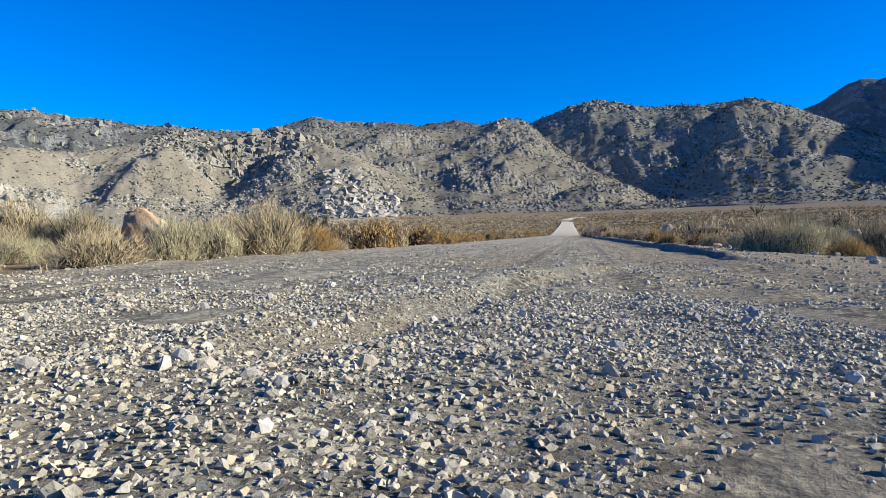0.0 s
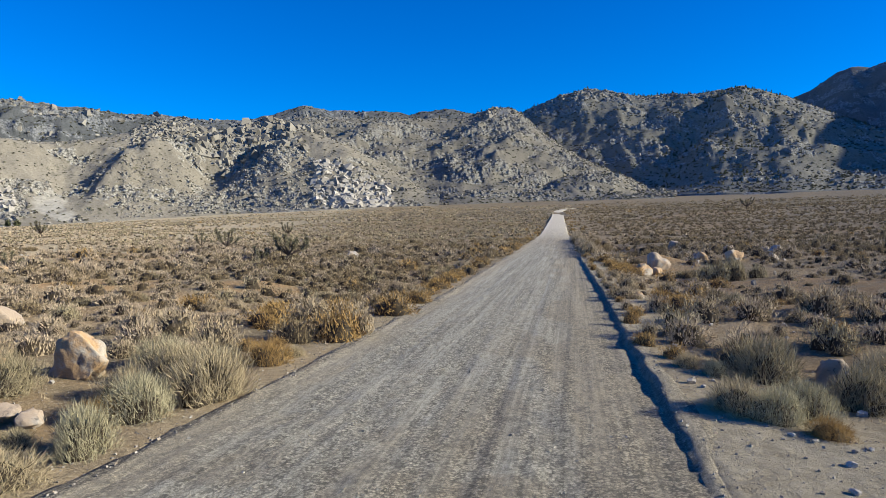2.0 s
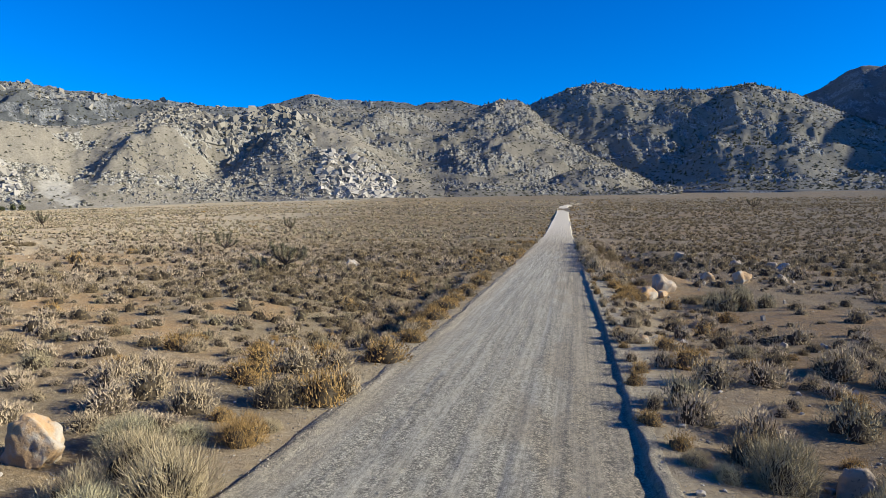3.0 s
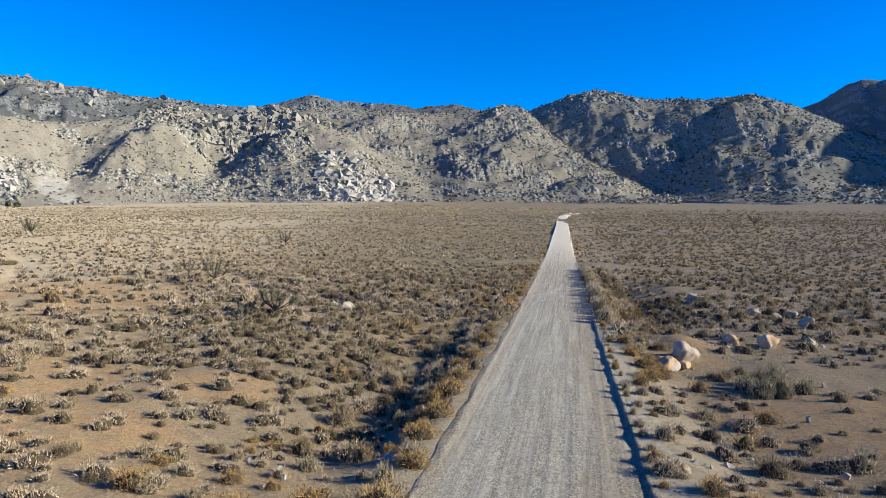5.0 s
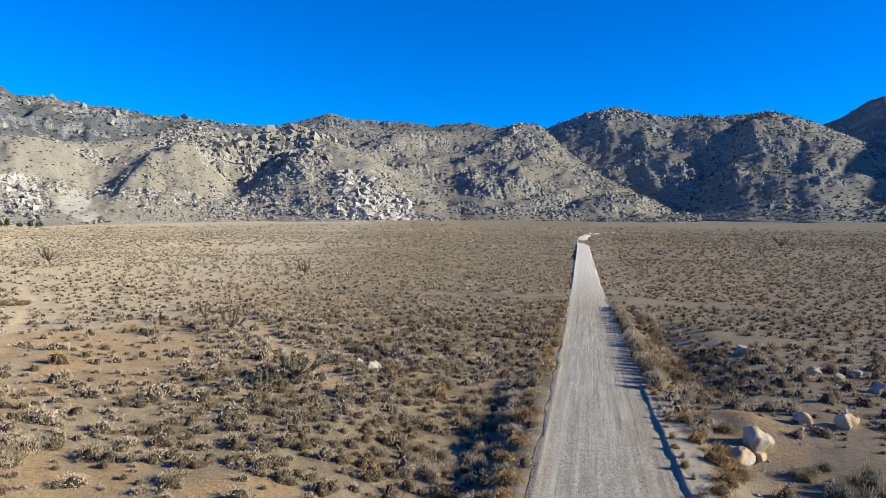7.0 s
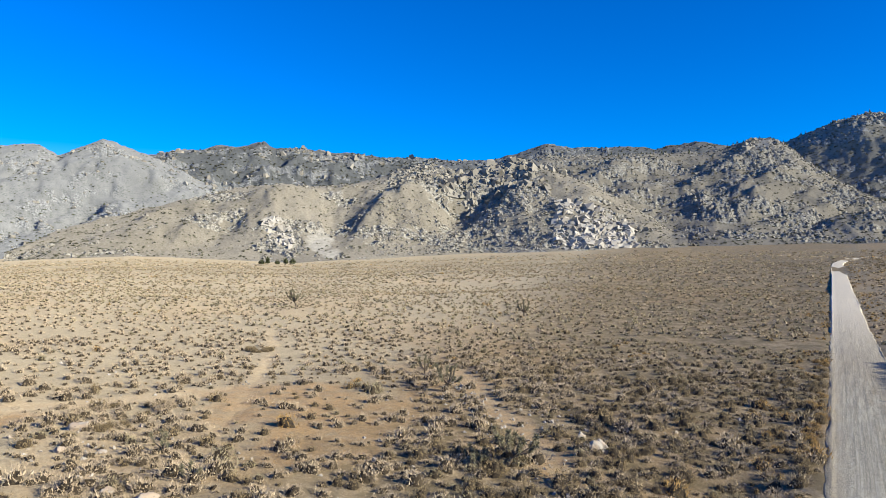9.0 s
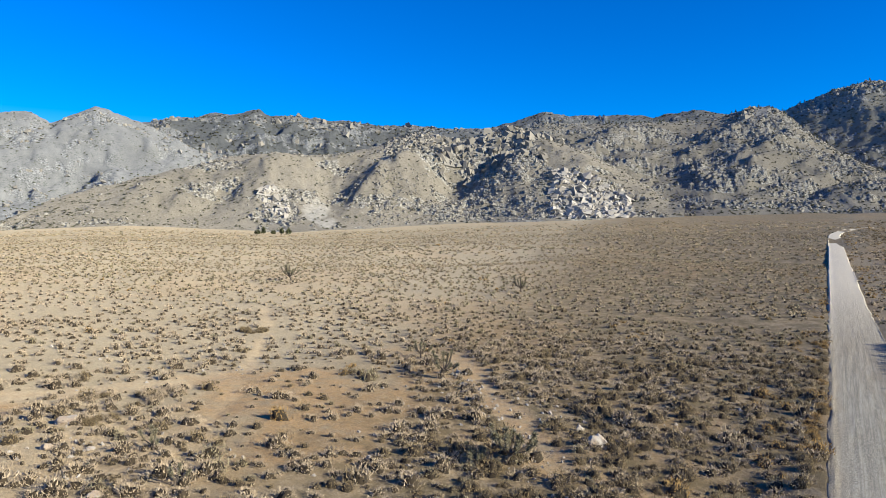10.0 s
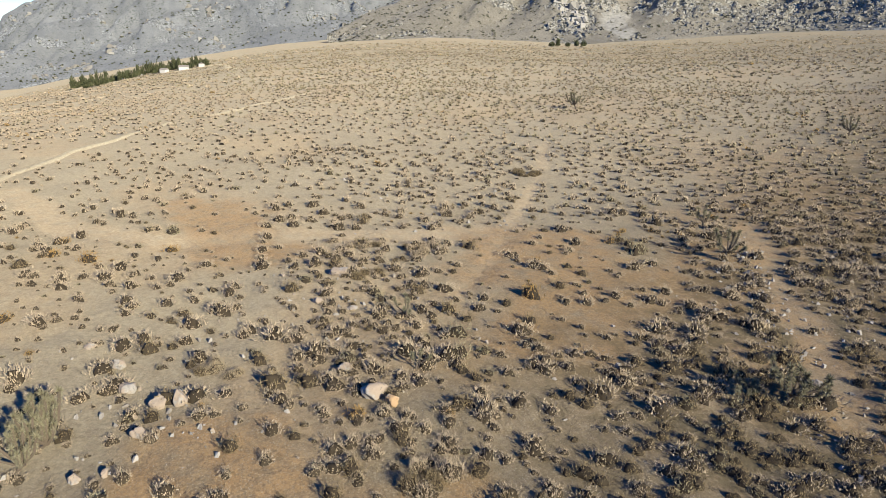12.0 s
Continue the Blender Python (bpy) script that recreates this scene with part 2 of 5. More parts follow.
M_TREE = leaf_material("tree_leaf", [(0.055, 0.062, 0.03), (0.09, 0.098, 0.048), (0.125, 0.125, 0.065)], (0.07, 0.078, 0.037))
M_HILL_F = hill_material("front_hill_slope", (0.257, 0.236, 0.191), (0.318, 0.308, 0.271), (0.095, 0.092, 0.069), 0.6)
M_HILL_M = hill_material("knob_hill_slope", (0.228, 0.212, 0.174), (0.271, 0.265, 0.237), (0.071, 0.074, 0.055), 0.6)
M_HILL_R = hill_material("wooded_hill_slope", (0.237, 0.228, 0.189), (0.285, 0.290, 0.275), (0.087, 0.098, 0.078), 0.7)
# far slopes: distance haze is put into these greyed, bluish base colours
M_HILL_G = hill_material("hazed_grey_mountain_slope", (0.223, 0.232, 0.233), (0.249, 0.260, 0.263), (0.074, 0.083, 0.076), 0.75)
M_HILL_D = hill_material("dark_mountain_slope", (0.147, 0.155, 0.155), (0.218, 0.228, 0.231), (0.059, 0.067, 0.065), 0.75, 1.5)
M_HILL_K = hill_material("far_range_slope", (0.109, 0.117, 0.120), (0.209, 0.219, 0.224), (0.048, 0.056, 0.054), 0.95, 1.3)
M_CRAG = stone_material("crag_rock", [(0.237, 0.222, 0.187), (0.294, 0.280, 0.239), (0.180, 0.168, 0.141), (0.351, 0.338, 0.292)])
M_OUTCROP = stone_material("outcrop_rock", [(0.36, 0.34, 0.30), (0.45, 0.43, 0.385), (0.27, 0.255, 0.225), (0.50, 0.478, 0.43)])
M_WALL = stone_material("house_wall", [(0.616, 0.598, 0.563), (0.651, 0.634, 0.598)])
M_ROOF = stone_material("house_roof", [(0.246, 0.220, 0.194), (0.299, 0.264, 0.229)])
M_SCRUB = leaf_material("hill_scrub_leaf", [(0.085, 0.087, 0.06), (0.13, 0.13, 0.09), (0.16, 0.155, 0.11)], (0.10, 0.10, 0.07))

# ---- shape helpers ----


def hash2(ix, iy, seed):
    h = (ix.astype(np.int64) * 374761393 + iy.astype(np.int64) * 668265263 + seed * 1442695041) & 0xFFFFFFFF
    h = ((h ^ (h >> 13)) * 1274126177) & 0xFFFFFFFF
    h = ((h ^ (h >> 16)) * 2246822519) & 0xFFFFFFFF
    return ((h ^ (h >> 15)) & 0xFFFFFF) / float(0xFFFFFF)


def vnoise(x, y, seed=0):
    """Smooth value noise, -1 to 1."""
    x, y = np.asarray(x, float), np.asarray(y, float)
    ix, iy = np.floor(x), np.floor(y)
    fx, fy = x - ix, y - iy
    fx, fy = fx * fx * fx * (fx * (fx * 6 - 15) + 10), fy * fy * fy * (fy * (fy * 6 - 15) + 10)
    a, b = hash2(ix, iy, seed), hash2(ix + 1, iy, seed)
    c, d = hash2(ix, iy + 1, seed), hash2(ix + 1, iy + 1, seed)
    return ((a + (b - a) * fx) * (1 - fy) + (c + (d - c) * fx) * fy) * 2 - 1


def fbm(x, y, octaves=4, seed=0, gain=0.5):
    total, amp = 0.0, 1.0
    for o in range(octaves):
        total = total + amp * vnoise(x * 2.03 ** o + o * 17.3, y * 2.03 ** o - o * 9.1, seed + o)
        amp *= gain
    return total


def cells(x, y, seed=0):
    """Distance to the nearest of scattered points, and that point's random value."""
    x, y = np.asarray(x, float), np.asarray(y, float)
    ix, iy = np.floor(x), np.floor(y)
    best, val = np.full(x.shape, 9.0), np.zeros(x.shape)
    for ox in (-1, 0, 1):
        for oy in (-1, 0, 1):
            px, py = ix + ox, iy + oy
            d = np.hypot(px + hash2(px, py, seed) - x, py + hash2(px, py, seed + 5) - y)
            near = d < best
            best, val = np.where(near, d, best), np.where(near, hash2(px, py, seed + 9), val)
    return best, val


def smooth(v, lo, hi):
    t = np.clip((np.asarray(v, float) - lo) / (hi - lo), 0, 1)
    return t * t * (3 - 2 * t)


def np_mesh(name, verts, faces, material, soft=False, soil=None, heart=None):
    """A mesh from arrays of vertices and equal-sided faces; soil: a mask colour per vertex; heart: a second material and which faces wear it."""
    verts, faces = np.asarray(verts, np.float32), np.asarray(faces, np.int32)
    me = bpy.data.meshes.new(name)
    me.vertices.add(len(verts))
    me.vertices.foreach_set("co", verts.ravel())
    me.loops.add(faces.size)
    me.loops.foreach_set("vertex_index", faces.ravel())
    me.polygons.add(len(faces))
    me.polygons.foreach_set("loop_start", np.arange(0, faces.size, faces.shape[1], dtype=np.int32))
    me.polygons.foreach_set("use_smooth", np.full(len(faces), soft))
    me.update(calc_edges=True)
    if soil is not None:
        layer = me.color_attributes.new("soil", "FLOAT_COLOR", "POINT")
        layer.data.foreach_set("color", np.asarray(soil, np.float32).ravel())
    me.materials.append(material)
    if heart is not None:
        me.materials.append(heart[0])
        me.polygons.foreach_set("material_index", np.asarray(heart[1], np.int32))
    return me


def grid_faces(n, m):
    i = np.arange(n - 1)[:, None] * m + np.arange(m - 1)[None, :]
    return np.stack([i, i + m, i + m + 1, i + 1], -1).reshape(-1, 4)


def part(name, me, parent, label=""):
    ob = new(name, me)
    ob.parent = parent
    return tagged(ob, label) if label else ob


def scattered(template, places, sizes, turns, heights=None, tilts=None):
    """Copies of one triangle template (verts, faces), joined into arrays."""
    tv, tf = template
    n = len(places)
    c, s = np.cos(turns)[:, None], np.sin(turns)[:, None]
    hs = (sizes if heights is None else heights)[:, None]
    x = (tv[None, :, 0] * c - tv[None, :, 1] * s) * sizes[:, None] + places[:, 0:1]
    y = (tv[None, :, 0] * s + tv[None, :, 1] * c) * sizes[:, None] + places[:, 1:2]
    z = tv[None, :, 2] * hs + places[:, 2:3]
    v = np.stack([x, y, z], -1).reshape(-1, 3)
    f = (tf[None] + (np.arange(n) * len(tv))[:, None, None]).reshape(-1, tf.shape[1])
    return v, f


def joined(blocks):
    vs, fs, at = [], [], 0
    for v, f in blocks:
        vs.append(v)
        fs.append(f + at)
        at += len(v)
    return np.concatenate(vs), np.concatenate(fs)


# ---- the lie of the land ----
BEARINGS = [-100, -85, -80, -75, -71.5, -67, -61, -55, -43, -36, -28, -20, -13, 0, 16, 25, 40]
FAN_RISE = [-80, -68, -48, -30, -20, -6, 5, 12, 4, 12, 21, 29, 34, 37, 42, 45, 45]


def road_mid(y):
    y = np.asarray(y, float)
    return -0.55 - 0.0175 * np.maximum(y - 32, 0) + 0.0009 * np.maximum(y - 520, 0) ** 2


def road_half(y):
    return 2.95 + 0.95 * np.exp(-np.maximum(np.asarray(y, float), 0) / 26.0)


def fan(x, y):
    """The plain: level near the road's start, a gentle fan rising to the hills, a valley to the left."""
    r = np.hypot(x, y)
    az = np.degrees(np.arctan2(x, np.maximum(y, 1e-6)))
    az = np.where(np.asarray(y) < 0, np.sign(x) * 100, az)
    rise = np.interp(az, BEARINGS, FAN_RISE)
    f = np.maximum(r - 150, 0) / 1050
    return rise * f ** np.where(rise > 0, 1.15, 0.9)


def off_road(x, y):
    """Metres outside the road's edge: negative on the road."""
    return np.abs(x - road_mid(y)) - road_half(y)


def dips(x, y):
    """The wash beside and under the raised road."""
    e = off_road(x, y)
    left = np.asarray(x) < road_mid(y)
    along_l = smooth(y, 23, 33) * (1 - smooth(y, 54, 66))
    along_r = smooth(y, 56, 68) * (1 - smooth(y, 100, 125))
    near_r = smooth(y, 24, 32) * (1 - smooth(y, 52, 62))
    d = np.where(left, along_l * 1.5, along_r * 1.6 + near_r * 0.5)
    wide = np.where(left, 9.0, 8.0)
    return d * smooth(e, 0.5, 4.2) * (1 - smooth(e, wide * 0.45, wide * 1.5))


def bank(x, y):
    y = np.asarray(y, float)
    return (0.115 + 0.03 * vnoise(y / 0.9, np.asarray(x) * 0, 17) + 0.025 * vnoise(y / 3.7, np.asarray(x) * 0, 18)) * (np.asarray(x) > road_mid(y)) * (1 - smooth(y, 60, 66)) * smooth(y, 6, 13)


def ground_z(x, y):
    x, y = np.asarray(x, float), np.asarray(y, float)
    e = off_road(x, y)
    z = fan(x, y)
    rough = smooth(e, 0.0, 4.0)
    z = z + rough * (0.10 * fbm(x / 3.1, y / 3.1, 3, 3) + 0.28 * fbm(x / 16.0, y / 16.0, 3, 11))
    z = z + 0.9 * smooth(np.hypot(x, y), 60, 300) * fbm(x / 60.0, y / 60.0, 3, 23)
    z = z - dips(x, y) - 0.1 * track_mask(x, y)
    # the graded road lies a hand lower than the bank on its right
    z = z + bank(x, y) * (1 - smooth(e, 0.9, 3.6)) * (e > -1)
    # spoil heap beside the boulders
    z = z + 1.0 * np.exp(-((x - 7.2) / 2.2) ** 2 - ((y - 53.5) / 3.0) ** 2)
    return z


def track_mask(x, y):
    """Bare wheel tracks and footpaths through the brush."""
    lines = [
        [(-43.5, 50), (-48.6, 56.6), (-54.3, 63.4), (-64, 74.4), (-75.7, 88), (-92, 104)],
        [(-101, 26.5), (-81, 29), (-70, 36.5), (-66.6, 46), (-60, 53), (-55.5, 61)],
        [(-42, 84), (-35.8, 76.5), (-29.8, 69), (-25.4, 63.7), (-22.0, 59.5), (-18.5, 55)],
    ]
    wide = [0.7, 2.0, 1.35]
    out = np.zeros(np.shape(x))
    for line, w in zip(lines, wide):
        for (ax, ay), (bx, by) in zip(line, line[1:]):
            dx, dy = bx - ax, by - ay
            t = np.clip(((x - ax) * dx + (y - ay) * dy) / (dx * dx + dy * dy), 0, 1)
            d = np.hypot(x - ax - t * dx, y - ay - t * dy) + 0.5 * fbm(x / 2.0, y / 2.0, 2, 5)
            out = np.maximum(out, 1 - smooth(d, w * 0.6, w * 1.3))
    return out


def sunward(x, y):
    """The brushy ground along the road's left side, wider farther out."""
    return smooth(x + 0.25 * y, -32, -12) * (1 - smooth(x, -5, -3)) * smooth(y, 32, 50)


def bare_mask(x, y):
    """Open orange flats with little growing on them."""
    out = np.zeros(np.shape(x))
    for cx, cy, rx, ry in ((-36, 55, 8, 7), (-47, 57, 6, 6), (-36, 64, 9, 6), (-48, 62, 10, 7), (-70, 42, 14, 6), (-38, 74, 6, 8), (-33, 28, 5, 4), (-18, 28, 4.5, 3), (-27, 22, 7, 3.2), (-24, 34, 5, 4), (-15.5, 36, 3, 2.5), (6.8, 52.0, 2.6, 4.5), (12, 38, 6, 5)):
        d = np.hypot((x - cx) / rx, (y - cy) / ry) + 0.35 * fbm(x / 5.0, y / 5.0, 3, 31)
        out = np.maximum(out, 1 - smooth(d, 0.6, 1.1))
    return out


def build_ground():
    """One sheet out to the foot of the mountains: rings that widen with distance."""
    radii = np.concatenate([[0.0], np.geomspace(1.2, 130, 320), np.geomspace(133, 5200, 100)])
    az = np.radians(np.concatenate([np.linspace(-178, -104, 26), np.linspace(-103, 38, 340), np.linspace(41, 178, 40)]))
    rr, aa = np.meshgrid(radii, az, indexing="ij")
    x, y = rr * np.sin(aa) + 1.0, rr * np.cos(aa) + 8.0
    z = ground_z(x, y)
    z = z - 0.45 * (1 - smooth(off_road(x, y), -0.4, 0.22)) * (y > -14) * (y < 640)
    bare, track = bare_mask(x, y), track_mask(x, y)
    shoulder = (1 - smooth(off_road(x, y), 0.4, 2.2)) * (y < 140)
    lot = smooth(x, 2.5, 4.0) * (1 - smooth(x, 9, 14)) * (1 - smooth(y, 11, 17))
    orange = np.clip(0.95 * bare + 0.1 * shoulder + 0.35 * sunward(x, y) + 0.5 * smooth(fbm(x / 22, y / 22, 3, 41), 0.25, 0.7), 0, 1)
    # fine litter: out on the fan, along the wash and on the sunward side of the road
    far = np.maximum(smooth(rr, 260, 520) * (1 - 0.25 * smooth(-x, 60, 200)) * (1 - 0.5 * smooth(rr, 700, 1050)), sunward(x, y))
    far = np.maximum(far, smooth(x, 4.5, 10) * 0.3 * smooth(y, 52, 75))
    far = far * (1 - track)
    spoil = (x > road_mid(y)) * (1 - smooth(off_road(x, y) + 1.2 * fbm(x / 2.5, y / 2.5, 3, 43), 1.8, 4.6)) * smooth(y, 14, 24) * (1 - smooth(y, 53, 60))
    orange = np.clip(orange + 0.5 * spoil + 0.35 * smooth(x, 4, 8) * smooth(y, 14, 24), 0, 1)
    # left plain: pale sand, lightened further to paint in glare opposite the sun
    pale = 0.6 * spoil + 0.42 * smooth(-x - 0.3 * y, 10, 44) * (1 - 0.8 * bare) + 0.45 * (1 - smooth(off_road(x, y), 0.6, 1.8)) * (y < 60)
    soil = np.stack([np.clip(orange + 1.0 * track, 0, 1), np.clip(track * 0.2 + lot + pale, 0, 1), far, np.ones_like(far)], -1)
    me = np_mesh("ground", np.stack([x, y, z], -1).reshape(-1, 3), grid_faces(*x.shape)[:, ::-1], M_GROUND, True, soil.reshape(-1, 4))
    return tagged(new("ground", me), "tan desert soil with orange bare patches and pebbles", "ground", kind="structure")


def road_z(x, y):
    """Surface of the graded road: crown, wheel ruts, washed edges and the bladed berms."""
    c = x - road_mid(y)
    h = road_half(y)
    u = c / h
    z = fan(x * 0 + road_mid(y), y) + 0.05 * (1 - np.clip(np.abs(u), 0, 1) ** 2) + 0.02
    for rut, depth in ((-1.9, 0.01), (-0.35, 0.011), (0.75, 0.014), (1.7, 0.01)):
        wander = 0.05 * vnoise(y / 9.0, y * 0 + rut, 61)
        z = z - depth * np.exp(-((c - rut - wander) / 0.16) ** 2) * (0.6 + 0.5 * vnoise(y / 3.0, y * 0 + rut, 8))
        z = z + depth * 0.6 * np.exp(-((c - rut - wander - 0.3) / 0.13) ** 2)
    # fine wheel lines
    z = z + 0.007 * fbm(c / 0.16, y / 7.0, 3, 74) * smooth(y, 3, 9)
    # a furrow that swings across the start of the road
    swing = c - (0.9 + 0.18 * (y - 3.0) + 0.02 * (y - 3.0) ** 2)
    z = z - 0.05 * np.exp(-(swing / 0.12) ** 2) * smooth(y, 1.6, 2.6) * (1 - smooth(y, 6.5, 8.5))
    z = z + 0.05 * np.exp(-((swing + 0.28) / 0.2) ** 2) * smooth(y, 1.6, 2.6) * (1 - smooth(y, 6.5, 8.5))
    near = 1 - smooth(y, 12, 30)
    z = z + near * (0.02 * fbm(x / 0.45, y / 0.45, 3, 71) + 0.022 * fbm(x / 1.5, y / 1.5, 2, 72)) + 0.012 * fbm(x / 0.8, y / 1.6, 2, 73)
    lump = 0.75 + 0.35 * fbm(x / 0.5, y / 0.7, 2, 76)
    right = bank(x, y) * smooth(c - h + 0.06 * fbm(x / 0.6, y / 0.6, 2, 77), -0.06, 0.12) * (0.75 + 0.4 * lump)
    left = np.exp(-((c + h + 0.05) / 0.2) ** 2) * lump
    return z + right + 0.055 * left


def build_road():
    ys = [-14.0]
    while ys[-1] < 690:
        ys.append(ys[-1] + (0.06 if ys[-1] > -2 else 0.3) * (1 + max(0.0, ys[-1] - 4) / 7.0))
    ys = np.array(ys)
    across = np.linspace(-1.17, 1.17, 108)
    yy, uu = np.meshgrid(ys, across, indexing="ij")
    xx = road_mid(yy) + uu * road_half(yy)
    z = road_z(xx, yy)
    e = np.abs(uu) * road_half(yy) - road_half(yy) + 0.13 * fbm(xx / 1.1, yy / 2.0, 3, 79)
    g = ground_z(xx, yy)
    z = z * (1 - smooth(e, 0.14, 0.34)) + (g + 0.01) * smooth(e, 0.14, 0.34) - 0.25 * smooth(e, 0.34, 0.5)
    c = uu * road_half(yy)
    h = road_half(yy)
    dust = smooth(np.abs(uu + 0.05) + 0.08 * fbm(xx / 0.8, yy / 3, 2, 80), 0.66, 0.94) + smooth(yy, 70, 130)
    dust = dust + 0.7 * (1 - smooth(yy, 8, 14)) * smooth(fbm(xx / 0.9, yy / 0.9, 3, 83), -0.1, 0.5)
    dust = dust + 0.85 * np.exp(-((c - h + 0.9) / 0.8) ** 2) * smooth(yy, 4, 10)
    dust = dust + 0.8 * np.exp(-((c - 1.6) / 1.3) ** 2) * smooth(fbm(xx / 1.2, yy / 3, 3, 81), -0.2, 0.5)
    pale = smooth(yy, 90, 230) * 0.85 + 0.2 * np.exp(-((c + h - 0.5) / 0.35) ** 2)
    soil = np.stack([np.clip(dust, 0, 1), np.clip(pale, 0, 1), dust * 0, dust * 0 + 1], -1)
    me = np_mesh("road", np.stack([xx, yy, z], -1).reshape(-1, 3), grid_faces(*xx.shape)[:, ::-1], M_ROAD, True, soil.reshape(-1, 4))
    return tagged(new("road", me), "graded grey gravel road with tan dusty edges and berms", "road", kind="structure")


# ---- hills ----


def bend(az):
    """Bearings of the hills draw in a little towards the left end of the range."""
    return az + 1.1 * smooth(-np.asarray(az, float), 30, 44)


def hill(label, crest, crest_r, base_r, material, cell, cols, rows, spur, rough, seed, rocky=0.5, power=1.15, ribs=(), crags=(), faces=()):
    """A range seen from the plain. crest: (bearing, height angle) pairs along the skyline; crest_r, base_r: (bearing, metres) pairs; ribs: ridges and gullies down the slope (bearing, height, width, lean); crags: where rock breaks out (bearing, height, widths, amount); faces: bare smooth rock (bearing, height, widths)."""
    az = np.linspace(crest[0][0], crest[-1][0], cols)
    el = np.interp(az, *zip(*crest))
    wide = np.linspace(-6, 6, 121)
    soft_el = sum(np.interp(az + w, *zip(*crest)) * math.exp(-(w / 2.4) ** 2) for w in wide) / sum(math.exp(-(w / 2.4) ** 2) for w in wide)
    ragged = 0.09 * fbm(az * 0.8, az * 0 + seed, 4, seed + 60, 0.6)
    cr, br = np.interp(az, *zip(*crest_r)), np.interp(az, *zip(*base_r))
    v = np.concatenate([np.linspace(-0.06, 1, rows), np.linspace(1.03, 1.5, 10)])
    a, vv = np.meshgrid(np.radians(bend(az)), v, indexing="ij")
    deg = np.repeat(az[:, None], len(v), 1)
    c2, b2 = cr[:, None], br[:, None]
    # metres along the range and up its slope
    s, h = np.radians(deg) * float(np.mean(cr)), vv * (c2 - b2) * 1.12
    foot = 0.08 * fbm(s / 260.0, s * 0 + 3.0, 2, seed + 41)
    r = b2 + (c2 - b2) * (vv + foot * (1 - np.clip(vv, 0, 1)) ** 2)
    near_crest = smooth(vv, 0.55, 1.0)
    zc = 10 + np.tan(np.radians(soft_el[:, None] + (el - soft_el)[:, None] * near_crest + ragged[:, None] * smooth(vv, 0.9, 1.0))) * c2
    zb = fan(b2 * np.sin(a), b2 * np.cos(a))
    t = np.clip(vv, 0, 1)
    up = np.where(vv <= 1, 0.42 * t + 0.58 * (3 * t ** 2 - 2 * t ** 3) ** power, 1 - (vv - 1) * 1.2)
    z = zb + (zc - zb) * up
    z = np.where(vv < 0, fan(r * np.sin(a), r * np.cos(a)) - 6, z)
    inside = smooth(vv, 0.04, 0.45) * (1 - smooth(vv, 0.66, 1.0))
    # broad swells and hollows, then smaller ones, drawn out down the slope
    wander = 40 * fbm(s / 170, h / 240, 2, seed + 3)
    slant = s - 0.8 * h + wander
    out = inside * spur * (0.8 * fbm(slant / 150, h / 300, 3, seed, 0.45) + 0.35 * fbm(s / 62 + 0.01 * wander, h / 120, 3, seed + 21, 0.5))
    for rib_az, rib_h, rib_w, lean in ribs:
        out = out + 0.75 * inside * rib_h * np.exp(-((deg - rib_az - lean * (vv - 0.5) - 0.6 * fbm(s / 90, vv * 4, 3, seed + 8)) / rib_w) ** 2)
    mask = fbm(s / 105, h / 62, 4, seed + 7, 0.6) + (rocky - 0.5) * 1.6 + 0.3 * (vv - 0.4)
    for c_az, c_v, w_az, w_v, amount in crags:
        mask = mask + amount * np.exp(-((deg - c_az) / w_az) ** 2 - ((vv - c_v) / w_v) ** 2)
    mask = smooth(mask + 0.5 * fbm(s / 26, h / 20, 3, seed + 9, 0.6), 0.2, 0.5)
    face = vv * 0
    for c_az, c_v, w_az, w_v in faces:
        face = np.maximum(face, 1 - smooth(np.hypot((deg - c_az) / w_az, (vv - c_v) / w_v) + 0.3 * fbm(s / 22, h / 22, 3, seed + 31), 0.7, 1.05))
    mask = mask * (1 - 0.85 * face)
    edge = smooth(vv, 0.02, 0.10) * (0.5 + 0.5 * (1 - smooth(vv, 0.9, 1.02)))
    q = 0.4 * fbm(s / cell / 1.5, h / cell / 1.5, 2, seed + 5)
    d, val = cells(s / cell + q, h / cell * 0.8 - q, seed + 11)
    block = (val - 0.25) * (1 - smooth(d, 0.25, 0.62))
    d2, val2 = cells(s / (cell * 0.42), h / (cell * 0.42) * 0.8, seed + 12)
    block = block + 0.5 * (val2 - 0.3) * (1 - smooth(d2, 0.2, 0.6))
    lumps = edge * rough * (mask * (1.0 * block + 0.5 * fbm(s / cell / 3, h / cell / 3, 4, seed + 13, 0.6)) + 0.10 * fbm(s / 16, h / 16, 3, seed + 17, 0.55))
    # relief stands out from the slope, towards the plain as much as upwards
    r = r - 0.7 * lumps
    z = z + out + 0.75 * lumps
    x, y = r * np.sin(a), r * np.cos(a)
    soil = np.stack([mask, face, vv * 0, vv * 0 + 1], -1)
    me = np_mesh("hill", np.stack([x, y, z], -1).reshape(-1, 3), grid_faces(*x.shape)[:, ::-1], material, True, soil.reshape(-1, 4))
    ob = tagged(new("hill", me), label, "hill", kind="structure")
    return ob, (x, y, z, mask, vv)


